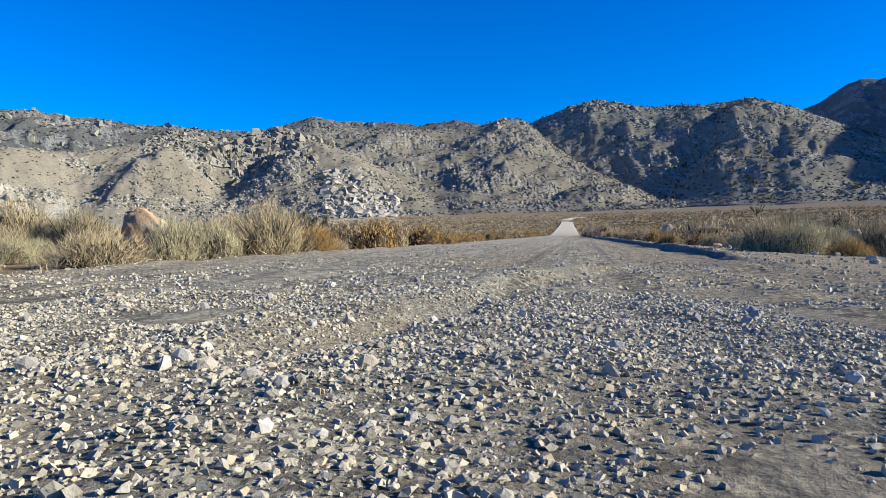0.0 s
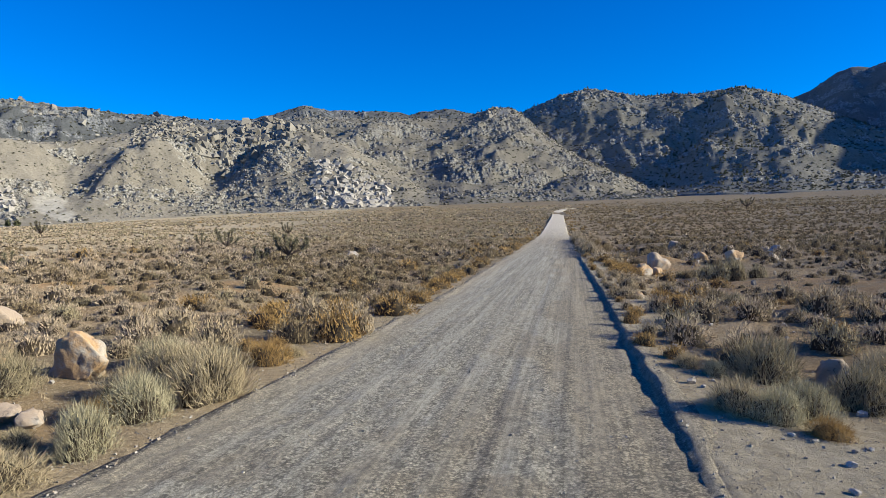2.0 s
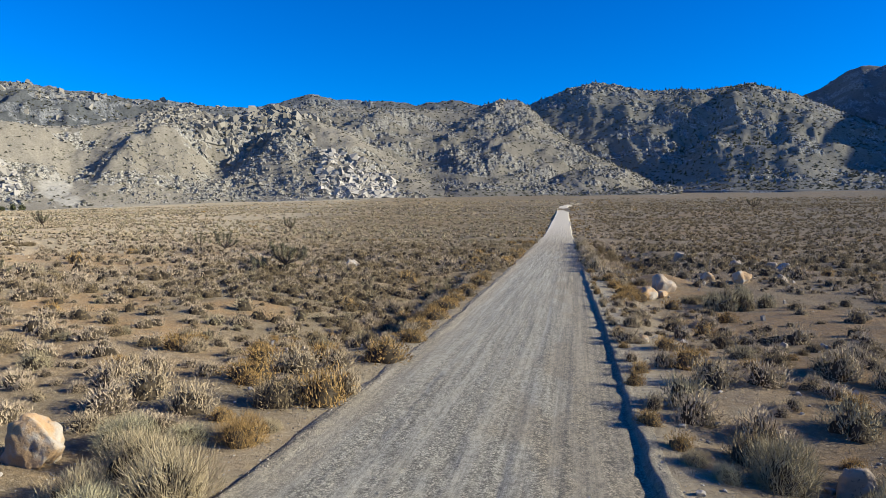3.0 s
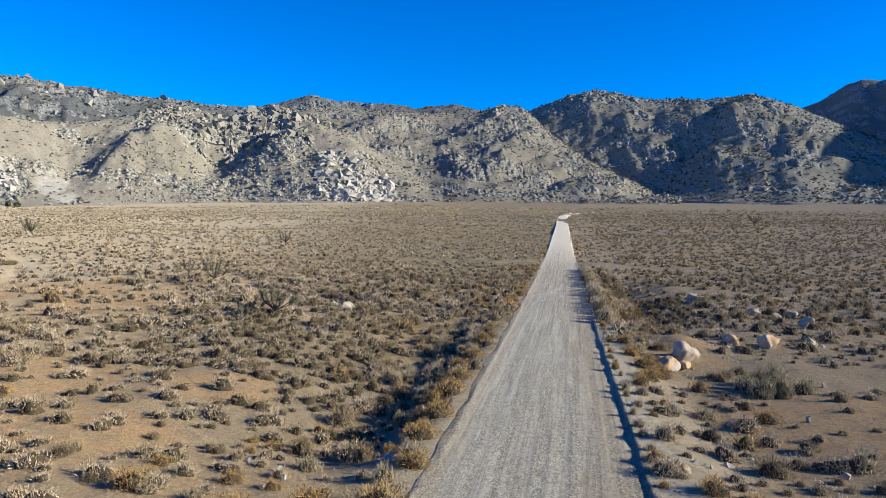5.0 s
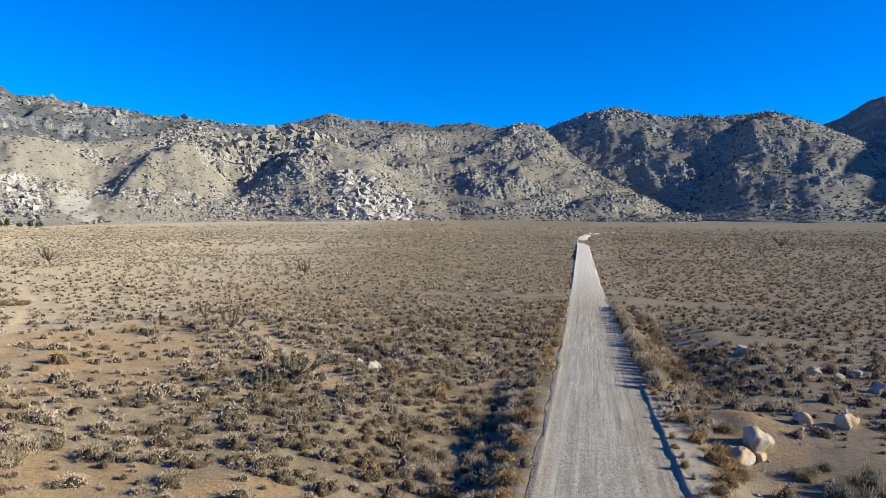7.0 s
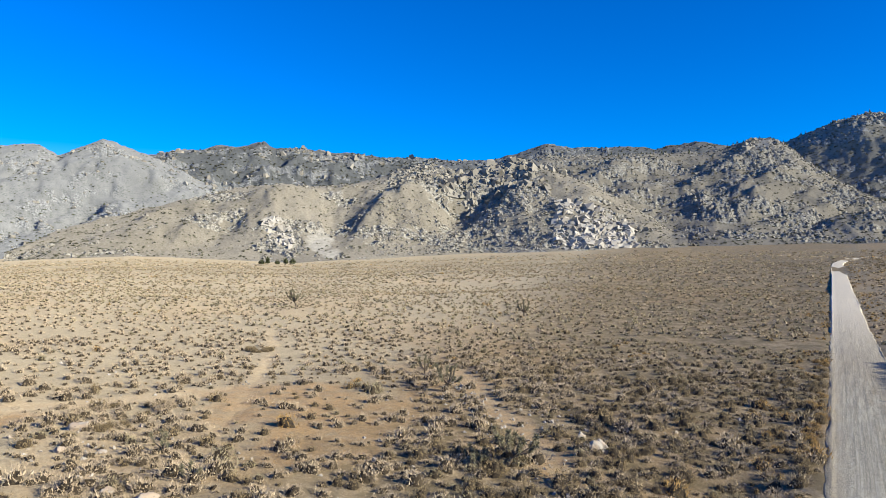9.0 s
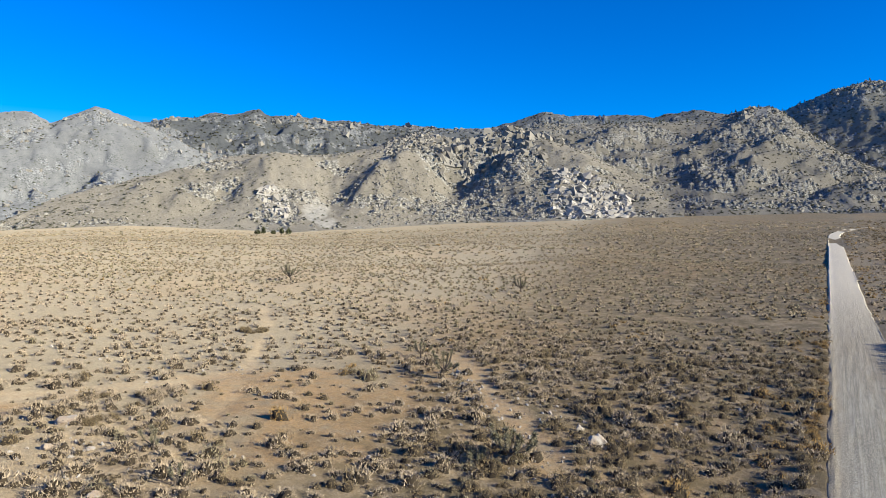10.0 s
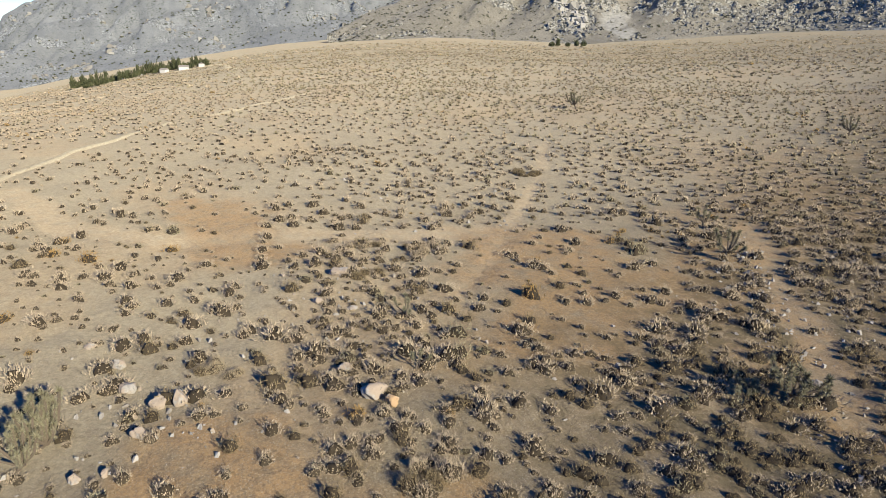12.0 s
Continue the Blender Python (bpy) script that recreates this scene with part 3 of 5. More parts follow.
def build_hills():
    made = {}
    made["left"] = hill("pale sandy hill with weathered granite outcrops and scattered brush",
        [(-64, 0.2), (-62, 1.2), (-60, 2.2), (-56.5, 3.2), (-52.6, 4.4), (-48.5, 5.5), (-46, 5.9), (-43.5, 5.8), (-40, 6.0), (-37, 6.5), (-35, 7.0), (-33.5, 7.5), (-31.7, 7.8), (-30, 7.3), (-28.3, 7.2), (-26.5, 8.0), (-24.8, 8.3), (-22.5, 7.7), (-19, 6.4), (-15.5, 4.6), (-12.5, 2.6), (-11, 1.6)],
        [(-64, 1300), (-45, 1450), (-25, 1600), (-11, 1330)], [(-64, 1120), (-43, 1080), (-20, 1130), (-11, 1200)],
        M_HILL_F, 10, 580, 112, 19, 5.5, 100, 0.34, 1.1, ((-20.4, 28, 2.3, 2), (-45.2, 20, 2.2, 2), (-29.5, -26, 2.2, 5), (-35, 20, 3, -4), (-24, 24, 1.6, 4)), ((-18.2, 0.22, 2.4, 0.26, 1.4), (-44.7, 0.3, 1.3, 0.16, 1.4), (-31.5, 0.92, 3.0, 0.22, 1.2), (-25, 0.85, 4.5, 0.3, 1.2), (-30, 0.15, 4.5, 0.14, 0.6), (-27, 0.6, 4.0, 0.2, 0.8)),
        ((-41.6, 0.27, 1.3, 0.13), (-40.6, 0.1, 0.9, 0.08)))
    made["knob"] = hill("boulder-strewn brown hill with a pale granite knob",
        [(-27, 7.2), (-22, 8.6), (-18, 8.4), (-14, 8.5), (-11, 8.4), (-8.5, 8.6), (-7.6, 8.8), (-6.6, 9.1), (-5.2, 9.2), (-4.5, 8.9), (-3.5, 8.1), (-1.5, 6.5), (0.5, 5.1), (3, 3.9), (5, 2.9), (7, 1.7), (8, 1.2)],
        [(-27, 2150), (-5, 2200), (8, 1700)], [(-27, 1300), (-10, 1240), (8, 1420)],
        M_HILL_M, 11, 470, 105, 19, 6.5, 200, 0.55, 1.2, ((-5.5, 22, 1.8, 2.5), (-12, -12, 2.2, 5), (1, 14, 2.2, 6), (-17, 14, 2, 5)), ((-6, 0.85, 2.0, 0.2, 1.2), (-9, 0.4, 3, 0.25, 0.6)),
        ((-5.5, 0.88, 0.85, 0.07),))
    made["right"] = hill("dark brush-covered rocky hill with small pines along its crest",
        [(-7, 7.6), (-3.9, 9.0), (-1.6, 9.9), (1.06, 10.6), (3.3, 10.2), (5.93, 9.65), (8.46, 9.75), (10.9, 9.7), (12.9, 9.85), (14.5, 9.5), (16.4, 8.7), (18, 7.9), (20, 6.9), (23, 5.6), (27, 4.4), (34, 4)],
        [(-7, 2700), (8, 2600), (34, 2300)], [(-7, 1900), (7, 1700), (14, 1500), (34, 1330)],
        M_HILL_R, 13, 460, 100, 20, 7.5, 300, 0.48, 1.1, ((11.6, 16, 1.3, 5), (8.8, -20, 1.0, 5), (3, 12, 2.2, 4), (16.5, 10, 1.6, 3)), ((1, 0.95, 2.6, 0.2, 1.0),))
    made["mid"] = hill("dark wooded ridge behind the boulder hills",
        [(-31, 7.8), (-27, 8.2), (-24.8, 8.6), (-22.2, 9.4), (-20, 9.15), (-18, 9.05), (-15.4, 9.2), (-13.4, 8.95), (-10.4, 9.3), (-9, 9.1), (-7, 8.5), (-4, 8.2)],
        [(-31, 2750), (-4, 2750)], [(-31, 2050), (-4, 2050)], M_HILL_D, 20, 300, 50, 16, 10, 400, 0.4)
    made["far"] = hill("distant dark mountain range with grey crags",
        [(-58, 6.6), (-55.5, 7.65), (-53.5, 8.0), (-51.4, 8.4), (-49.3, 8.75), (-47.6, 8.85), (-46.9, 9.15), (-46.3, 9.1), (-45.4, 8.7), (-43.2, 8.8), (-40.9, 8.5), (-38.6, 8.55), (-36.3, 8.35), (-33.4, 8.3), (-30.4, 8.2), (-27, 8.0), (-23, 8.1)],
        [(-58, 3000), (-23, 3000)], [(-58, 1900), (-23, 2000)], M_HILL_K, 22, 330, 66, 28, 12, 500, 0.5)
    made["grey"] = hill("pale grey mountain with painted haze, dotted shrubs and gullies",
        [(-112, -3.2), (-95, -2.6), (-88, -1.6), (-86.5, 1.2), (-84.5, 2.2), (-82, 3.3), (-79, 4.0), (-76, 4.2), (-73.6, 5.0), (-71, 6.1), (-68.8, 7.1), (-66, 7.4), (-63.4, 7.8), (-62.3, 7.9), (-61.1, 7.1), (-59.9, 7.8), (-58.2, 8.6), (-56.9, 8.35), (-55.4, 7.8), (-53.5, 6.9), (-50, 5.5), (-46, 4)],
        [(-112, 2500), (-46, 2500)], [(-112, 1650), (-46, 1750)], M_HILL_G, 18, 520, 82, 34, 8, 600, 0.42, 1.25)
    # the crest's right end is out of view, added tall to shade the dark hill
    made["peak"] = hill("dark mountain peak in shade, with an added unseen shoulder",
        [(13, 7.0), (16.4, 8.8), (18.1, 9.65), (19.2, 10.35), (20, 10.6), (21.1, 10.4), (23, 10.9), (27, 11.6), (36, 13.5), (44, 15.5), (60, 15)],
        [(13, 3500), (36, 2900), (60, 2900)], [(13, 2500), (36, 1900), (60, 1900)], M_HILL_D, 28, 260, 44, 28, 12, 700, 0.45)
    return made


ground = build_ground()
road = build_road()
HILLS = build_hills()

# ---- brush ----


def blade_cloud(seed, n, lumps, length, width, upright, flat=0.8, twigs=0.3):
    """Leafy shells of touching lumps that fill a low dome of radius 1 and height about 1: verts and triangles."""
    g = np.random.default_rng(seed)
    la, lr = g.uniform(0, 2 * np.pi, lumps), np.sqrt(g.uniform(0.0, 0.165, lumps))
    lc = np.stack([lr * np.cos(la), lr * np.sin(la), np.zeros(lumps)], -1)
    lh = (1.0 - 0.45 * lr ** 2) * g.uniform(0.72, 1.1, lumps)
    size = 0.54 * g.uniform(0.85, 1.15, lumps)
    k = g.integers(0, lumps, n)
    d = g.normal(size=(n, 3))
    d[:, 2] = np.abs(d[:, 2]) * 0.9 + 0.05
    d /= np.linalg.norm(d, axis=1)[:, None]
    inner = g.uniform(0, 1, n) < 0.2
    twig = g.uniform(0, 1, n) < twigs
    reach = np.where(inner, g.uniform(0.15, 0.62, n), g.uniform(0.78, 1.06, n))
    p = lc[k] + d * (reach * size[k])[:, None]
    p[:, 2] = d[:, 2] ** 0.75 * reach * lh[k] * flat
    grow = d * (1 - upright) + np.array([0, 0, 1.0]) * upright + g.normal(size=(n, 3)) * 0.35
    grow[:, :2] += lc[k][:, :2] * 0.5
    out = d + g.normal(size=(n, 3)) * 0.55
    # leaves face outwards, twigs any way
    out = np.where(twig[:, None], g.normal(size=(n, 3)), out)
    side = np.cross(grow, out)
    side /= np.linalg.norm(side, axis=1)[:, None] + 1e-9
    way = np.where(twig[:, None], grow, grow - out * (np.sum(grow * out, 1) / np.sum(out * out, 1))[:, None] * 0.7)
    way /= np.linalg.norm(way, axis=1)[:, None] + 1e-9
    ln = length * g.uniform(0.6, 1.3, n) * np.where(twig, 1.5, 1.0)
    wd = width * g.uniform(0.6, 1.4, n) * np.where(twig, 0.5, 1.0) * np.where(inner, 4.0, 1.0)
    ln = ln * np.where(inner, 1.25, 1.0)
    a = p - side * wd[:, None] / 2 - way * ln[:, None] * 0.45
    b = p + side * wd[:, None] / 2 - way * ln[:, None] * 0.45
    c = p + way * ln[:, None] * 0.55
    v = np.stack([a, b, c], 1).reshape(-1, 3)
    v[:, 2] = np.maximum(v[:, 2], 0.0)
    return v, np.arange(3 * n).reshape(-1, 3)


def plume_cloud(seed, n, lumps, length, width, seg=9, rings=3, spread=0.5):
    """A broom-like shrub of radius and height about 1: pale upright sprays around a low dark heart that paints in the
    inner shade. Gives verts, triangles and which triangles are the heart.
    """
    g = np.random.default_rng(seed)
    la, lr = g.uniform(0, 2 * np.pi, lumps), g.uniform(0.1, 0.58, lumps)
    size = g.uniform(0.3, 0.46, lumps)
    c = np.stack([lr * np.cos(la), lr * np.sin(la), g.uniform(0.05, 0.36, lumps) * (1.15 - lr)], -1)

    def reach(d):
        dot = d @ c.T
        disc = size ** 2 - (c ** 2).sum(1) + dot ** 2
        return np.maximum(np.where(disc > 0, dot + np.sqrt(np.maximum(disc, 0)), 0).max(1), 0.34)

    d = g.normal(size=(n, 3))
    d[:, 2] = np.abs(d[:, 2]) * 0.9
    d /= np.linalg.norm(d, axis=1)[:, None]
    p = d * (reach(d) * g.uniform(0.62, 1.04, n))[:, None]
    # sprays of one lump lean the same way
    mine = np.argmin(((p[:, None] - c[None]) ** 2).sum(-1) / size[None] ** 2, 1)
    lean = g.normal(size=(lumps, 3)) * 0.16
    way = np.array([0, 0, 0.62]) + d * spread + lean[mine] + g.normal(size=(n, 3)) * 0.4
    way /= np.linalg.norm(way, axis=1)[:, None]
    out = d * np.array([1, 1, 0.4]) + g.normal(size=(n, 3)) * 0.45
    side = np.cross(way, out)
    side /= np.linalg.norm(side, axis=1)[:, None] + 1e-9
    ln, wd = length * g.uniform(0.55, 1.3, n), width * g.uniform(0.6, 1.4, n)
    v = np.stack([p - side * wd[:, None] / 2, p + side * wd[:, None] / 2, p + way * ln[:, None]], 1).reshape(-1, 3)
    v[:, 2] = np.maximum(v[:, 2], 0.0)
    f = np.arange(3 * n).reshape(-1, 3)
    # the heart: a closed dark dome, painted in as the shade inside the shrub
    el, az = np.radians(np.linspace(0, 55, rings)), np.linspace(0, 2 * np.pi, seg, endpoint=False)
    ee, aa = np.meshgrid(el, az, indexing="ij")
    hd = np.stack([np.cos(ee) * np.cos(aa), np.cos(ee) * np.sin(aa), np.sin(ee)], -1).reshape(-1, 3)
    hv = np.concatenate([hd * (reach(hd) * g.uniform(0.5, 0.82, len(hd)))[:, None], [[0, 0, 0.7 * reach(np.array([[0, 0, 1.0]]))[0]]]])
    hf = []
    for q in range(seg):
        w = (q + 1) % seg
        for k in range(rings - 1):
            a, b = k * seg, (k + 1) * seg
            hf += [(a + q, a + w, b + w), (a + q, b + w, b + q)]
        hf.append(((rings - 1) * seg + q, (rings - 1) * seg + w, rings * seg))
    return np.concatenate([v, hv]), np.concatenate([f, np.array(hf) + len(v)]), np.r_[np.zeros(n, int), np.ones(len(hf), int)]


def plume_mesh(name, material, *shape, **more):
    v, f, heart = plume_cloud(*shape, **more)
    return np_mesh(name, v, f, material, True, heart=(M_STEM_AND_SHADE, heart))


def stem_cloud(seed, n, reach=0.62, top=0.7, thick=0.022):
    """One woody stem that forks from a common root."""
    g = np.random.default_rng(seed)
    ring = np.array([[np.cos(q), np.sin(q), 0] for q in (0, 2.1, 4.2)])
    vs, fs = [ring * thick * 2.2 + np.array([0, 0, -0.05])], []
    for j in range(n):
        a, r = g.uniform(0, 2 * np.pi), g.uniform(0.1, reach)
        tip = np.array([r * np.cos(a), r * np.sin(a), g.uniform(0.45, top)])
        mid = tip * np.array([0.5, 0.5, 0.42]) + np.array([*g.normal(size=2) * 0.06, 0.0])
        vs.append(np.concatenate([mid + ring * thick * 0.75, tip + ring * thick * 0.35]))
        o = 3 + 6 * j
        for lo, hi in (((0, 1, 2), (o, o + 1, o + 2)), ((o, o + 1, o + 2), (o + 3, o + 4, o + 5))):
            for i in range(3):
                q = (i + 1) % 3
                fs += [(lo[i], lo[q], hi[q]), (lo[i], hi[q], hi[i])]
    return np.concatenate(vs), np.array(fs)


KINDS = {
    "sagebrush": (M_SAGE, 10, "grey-green sagebrush with pale upright twigs"),
    "dry_brush": (M_TAN, 9, "tan dry brush with fine upright stems"),
    "rabbitbrush": (M_RABBIT, 10, "orange-brown rabbitbrush with faded flower heads"),
    "green_brush": (M_GREEN, 9, "yellow-green broom-like desert brush"),
    "blackbrush": (M_DARK, 9, "dark twiggy blackbrush clump"),
}
SHAPES = {}
for order, (kind, (m, lumps, _)) in enumerate(KINDS.items()):
    SHAPES[kind] = []
    for s in range(4):
        leaf = {"sagebrush": M_PALE, "dry_brush": M_STRAW}.get(kind, m)
        fine = plume_mesh(kind, leaf, 1000 + order * 10 + s, 3200, lumps + 4 + s, 0.2, 0.0095, 14, 4, spread=0.38)
        plain = plume_mesh(kind, m, 1050 + order * 10 + s, 780, lumps + 3 + s, 0.15, 0.028, 12, 3, spread=0.42)
        stem = np_mesh("woody_stem", *stem_cloud(1200 + order * 10 + s, 8), M_STEM_AND_SHADE)
        bushy = np_mesh("woody_stem", *stem_cloud(1300 + order * 10 + s, 34, 0.75, 0.62, 0.014), M_STEM_AND_SHADE)
        SHAPES[kind].append((fine, plain, stem, bushy))


def shrub(kind, x, y, radius, height, turn, shape, note=""):
    """One shrub; those by the start of the road carry finer leaves."""
    fine, plain, stem, bushy = SHAPES[kind][shape % 4]
    close = math.hypot(x, y - 5) < 12.5
    ob = new(kind, fine if close else plain)
    ob.location = (x, y, float(ground_z(np.array([x]), np.array([y]))[0]) - 0.02)
    ob.rotation_euler = (0, 0, turn)
    ob.scale = (radius, radius, height)
    tagged(ob, KINDS[kind][2] + note, "shrub", kind.replace("_", " ") + " beside the road")
    part("woody_stem", bushy if close else stem, ob, "dark forked woody stem")
    return ob


def thicket(x, y):
    """Where the brush closes up: the wash beside the road and a band across the flat."""
    out = np.exp(-((x + 14) / 10) ** 2 - ((y - 50) / 18) ** 2)
    t = np.clip((x + 56) / 28, 0, 1)
    out = np.maximum(out, 0.62 * np.exp(-((y - (47 - 12 * t)) / 5.0) ** 2 - ((x + 42) / 17) ** 4))
    out = np.maximum(out, (0.56 + 0.4 * fbm(x / 9, y / 9, 2, 97)) * sunward(x, y))
    out = np.maximum(out, 0.95 * np.exp(-((x - 7.5) / 5) ** 2 - ((y - 76) / 15) ** 2))
    return np.maximum(out, 0.8 * np.exp(-((x + 40) / 6) ** 2 - ((y - 78) / 9) ** 2))


def density(x, y):
    """How thick the brush grows: none on the road, little on bare flats and tracks, thick along the verges and the wash."""
    e = off_road(x, y)
    d = 0.92 + 0.55 * fbm(x / 14, y / 14, 3, 91) + 0.25 * fbm(x / 45, y / 45, 2, 92)
    d = d + 0.9 * smooth(e, 0.6, 1.2) * (1 - smooth(e, 3.5, 9)) * smooth(y, 8, 12) + 1.2 * smooth(dips(x, y), 0.2, 0.8) + 0.6 * thicket(x, y)
    d = d + 0.5 * smooth(x, 5, 12) * smooth(y, 54, 70) + 0.3 * smooth(x, 7, 12) * smooth(y, 16, 24) + 0.5 * sunward(x, y) - 0.1 * (1 - smooth(y, 10, 13)) * (x < 0) + 0.3 * smooth(-x, 5, 7) * (1 - smooth(-x, 20, 26)) * (1 - smooth(y, 28, 36))
    d = d * (1 - 0.68 * bare_mask(x, y)) * (1 - 0.97 * track_mask(x, y)) * smooth(e, 0.5, 1.1)
    d = d * (1 - smooth(x, 3.0, 4.2) * (1 - smooth(x, 10, 14)) * (1 - smooth(y, 11, 14)))
    return np.clip(d, 0, 1)


def sown(spacing, r0, r1, seed, az0=-100.0, az1=32.0):
    """Places on a shaken grid inside a ring sector, thinned by the density."""
    g = np.random.default_rng(seed)
    lo, hi = np.array([-r1, -20.0]), np.array([r1, r1])
    nx, ny = ((hi - lo) / spacing).astype(int)
    gx, gy = np.meshgrid(np.arange(nx), np.arange(ny), indexing="ij")
    x = lo[0] + (gx.ravel() + g.uniform(-0.1, 1.1, nx * ny)) * spacing
    y = lo[1] + (gy.ravel() + g.uniform(-0.1, 1.1, nx * ny)) * spacing
    r, az = np.hypot(x, y - 8), np.degrees(np.arctan2(x, np.maximum(y - 2, 1e-3)))
    keep = (r >= r0) & (r < r1) & (az > az0) & (az < az1) & (y > -5)
    x, y = x[keep], y[keep]
    keep = g.uniform(0, 1, len(x)) < density(x, y)
    return x[keep], y[keep], g


def kind_mix(x, y, g):
    """Which brush grows where: rabbitbrush along the road and wash, sage and dry brush on the flats."""
    e = off_road(x, y)
    verge = (1 - smooth(e, 3, 8)) * 0.4 + 0.25 * smooth(dips(x, y), 0.3, 0.9)
    patch = 0.06 * smooth(fbm(x / 11, y / 11, 2, 95), 0.2, 0.7)
    u = g.uniform(0, 1, len(x))
    w = g.uniform(0, 1, len(x))
    # pale grasses and sage on the open plain, darker brush on the side towards the sun
    dark = 0.15 * smooth(y, 18, 34) + 0.2 * sunward(x, y) - 0.20 * smooth(-x - 0.25 * y, 10, 40) * smooth(np.hypot(x, y), 80, 120) + 0.2 * smooth(x, 6, 12) * smooth(y, 16, 30) + 0.45 * smooth(x, 4, 12) * smooth(y, 50, 80)
    out = np.where(w > 1 - dark, 4, np.where(w < 0.42 + 0.22 * smooth(-x, 12, 22), 0, np.where(w < 0.66, 1, np.where(w < 0.70, 3, 0))))
    out = np.where(g.uniform(0, 1, len(x)) < 0.35 * thicket(x, y) * (x > -25), 4, out)
    out = np.where(u < verge * 0.7 + patch, 2, out)
    # straw and pale green growth on the open plain
    plain = smooth(-x, 2, 12) * smooth(y, 85, 125)
    v = g.uniform(0, 1, len(x))
    out = np.where(v < 0.45 * plain, 1, np.where(v < 0.75 * plain, 3, out))
    return out


# brush that stands out beside the road: kind, x, y, radius, height
STANDING = [
    ("dry_brush", -4.9, 12.6, 0.85, 1.05), ("sagebrush", -5.6, 11.4, 0.75, 0.75), ("sagebrush", -5.2, 9.6, 0.55, 0.75), ("dry_brush", -5.4, 8.3, 0.7, 0.5),
    ("rabbitbrush", -5.2, 15.6, 0.55, 0.6), ("rabbitbrush", -4.8, 18.9, 0.95, 0.95), ("blackbrush", -5.8, 18.4, 0.8, 0.8), ("dry_brush", -4.4, 19.6, 0.7, 0.8),
    ("rabbitbrush", -4.6, 24.0, 0.9, 0.8), ("rabbitbrush", -4.5, 27.5, 0.8, 0.75), ("dry_brush", -6.2, 13.7, 0.8, 0.85), ("sagebrush", -7.2, 14.6, 0.7, 0.7),
    ("rabbitbrush", -6.0, 11.0, 0.35, 0.45), ("green_brush", -8.6, 11.8, 0.75, 0.8), ("dry_brush", -7.4, 17.2, 0.8, 0.8), ("dry_brush", -9.0, 18.0, 0.9, 0.8),
    ("dry_brush", -6.6, 21.5, 0.9, 0.8), ("rabbitbrush", -6.4, 23.5, 0.7, 0.65), ("green_brush", 4.3, 20.4, 0.75, 0.85), ("dry_brush", 5.3, 22.5, 0.9, 0.8),
    ("green_brush", 5.3, 15.8, 0.8, 0.95), ("green_brush", 6.4, 14.0, 0.7, 0.8), ("blackbrush", 5.1, 16.9, 0.7, 0.8), 
    ("dry_brush", 7.2, 15.2, 0.8, 0.8), ("rabbitbrush", 5.0, 24.5, 0.7, 0.65), ("sagebrush", 4.2, 24.4, 0.5, 0.6), ("green_brush", 7.8, 19.4, 0.8, 0.8),
    ("rabbitbrush", 3.9, 41.2, 0.7, 0.75), ("rabbitbrush", 4.4, 42.8, 0.9, 0.85), ("rabbitbrush", 4.0, 48.9, 0.8, 0.85), ("dry_brush", 4.4, 50.6, 0.9, 0.9), ("rabbitbrush", 3.8, 52.4, 0.75, 0.8), ("blackbrush", 5.9, 51.6, 0.8, 0.8), ("dry_brush", 3.7, 39.0, 0.6, 0.6), ("rabbitbrush", 4.5, 45.8, 1.0, 0.95), ("rabbitbrush", 5.1, 44.4, 1.0, 0.9), ("rabbitbrush", 4.8, 47.6, 0.8, 0.9), ("green_brush", 10.4, 43.6, 2.1, 1.8),
    ("green_brush", 8.9, 46.6, 1.3, 0.8), ("dry_brush", 3.9, 32.4, 0.75, 0.8), ("dry_brush", 6.2, 37.6, 0.9, 0.8), ("sagebrush", 7.6, 36.4, 0.9, 0.8),
    ("rabbitbrush", 8.6, 37.2, 0.8, 0.7), ("green_brush", -8.2, 51.8, 1.5, 1.2), ("rabbitbrush", -5.0, 38.0, 0.8, 0.8), ("rabbitbrush", -4.9, 33.5, 1.0, 0.9),
    ("dry_brush", -7.2, 29.6, 1.0, 1.0), ("sagebrush", -53.5, 53.2, 2.4, 1.0), ("sagebrush", -58.0, 49.9, 1.9, 0.9), ("sagebrush", -60.8, 48.2, 1.0, 0.8),
    ("blackbrush", -50.6, 46.0, 1.6, 0.9), ("dry_brush", -41.9, 31.2, 1.7, 0.9), ("sagebrush", -27.0, 35.6, 1.6, 1.5), ("blackbrush", -75.4, 84.7, 2.2, 1.0),
]
gs = random.Random(5)
# hedges of brush along the road's edges
hedge = random.Random(12)
yy = 62.0
while yy < 122:
    STANDING.append((hedge.choice(["blackbrush", "sagebrush", "blackbrush", "dry_brush"]), float(road_mid(yy) + road_half(yy)) + hedge.uniform(0.95, 1.5), yy, hedge.uniform(0.9, 1.25), hedge.uniform(1.6, 2.2)))
    if hedge.random() < 0.95:
        STANDING.append((hedge.choice(["blackbrush", "blackbrush", "sagebrush"]), float(road_mid(yy) + road_half(yy)) + hedge.uniform(3.2, 5.5), yy + 0.7, hedge.uniform(0.9, 1.25), hedge.uniform(1.2, 1.8)))
    yy += hedge.uniform(1.15, 1.9)
yy = 17.0
while yy < 62:
    STANDING.append((hedge.choice(["dry_brush", "rabbitbrush", "sagebrush"]), float(road_mid(yy) + road_half(yy)) + hedge.uniform(0.35, 0.8), yy, hedge.uniform(0.2, 0.45), hedge.uniform(0.3, 0.65)))
    yy += hedge.uniform(0.9, 2.4)
yy = 26.0
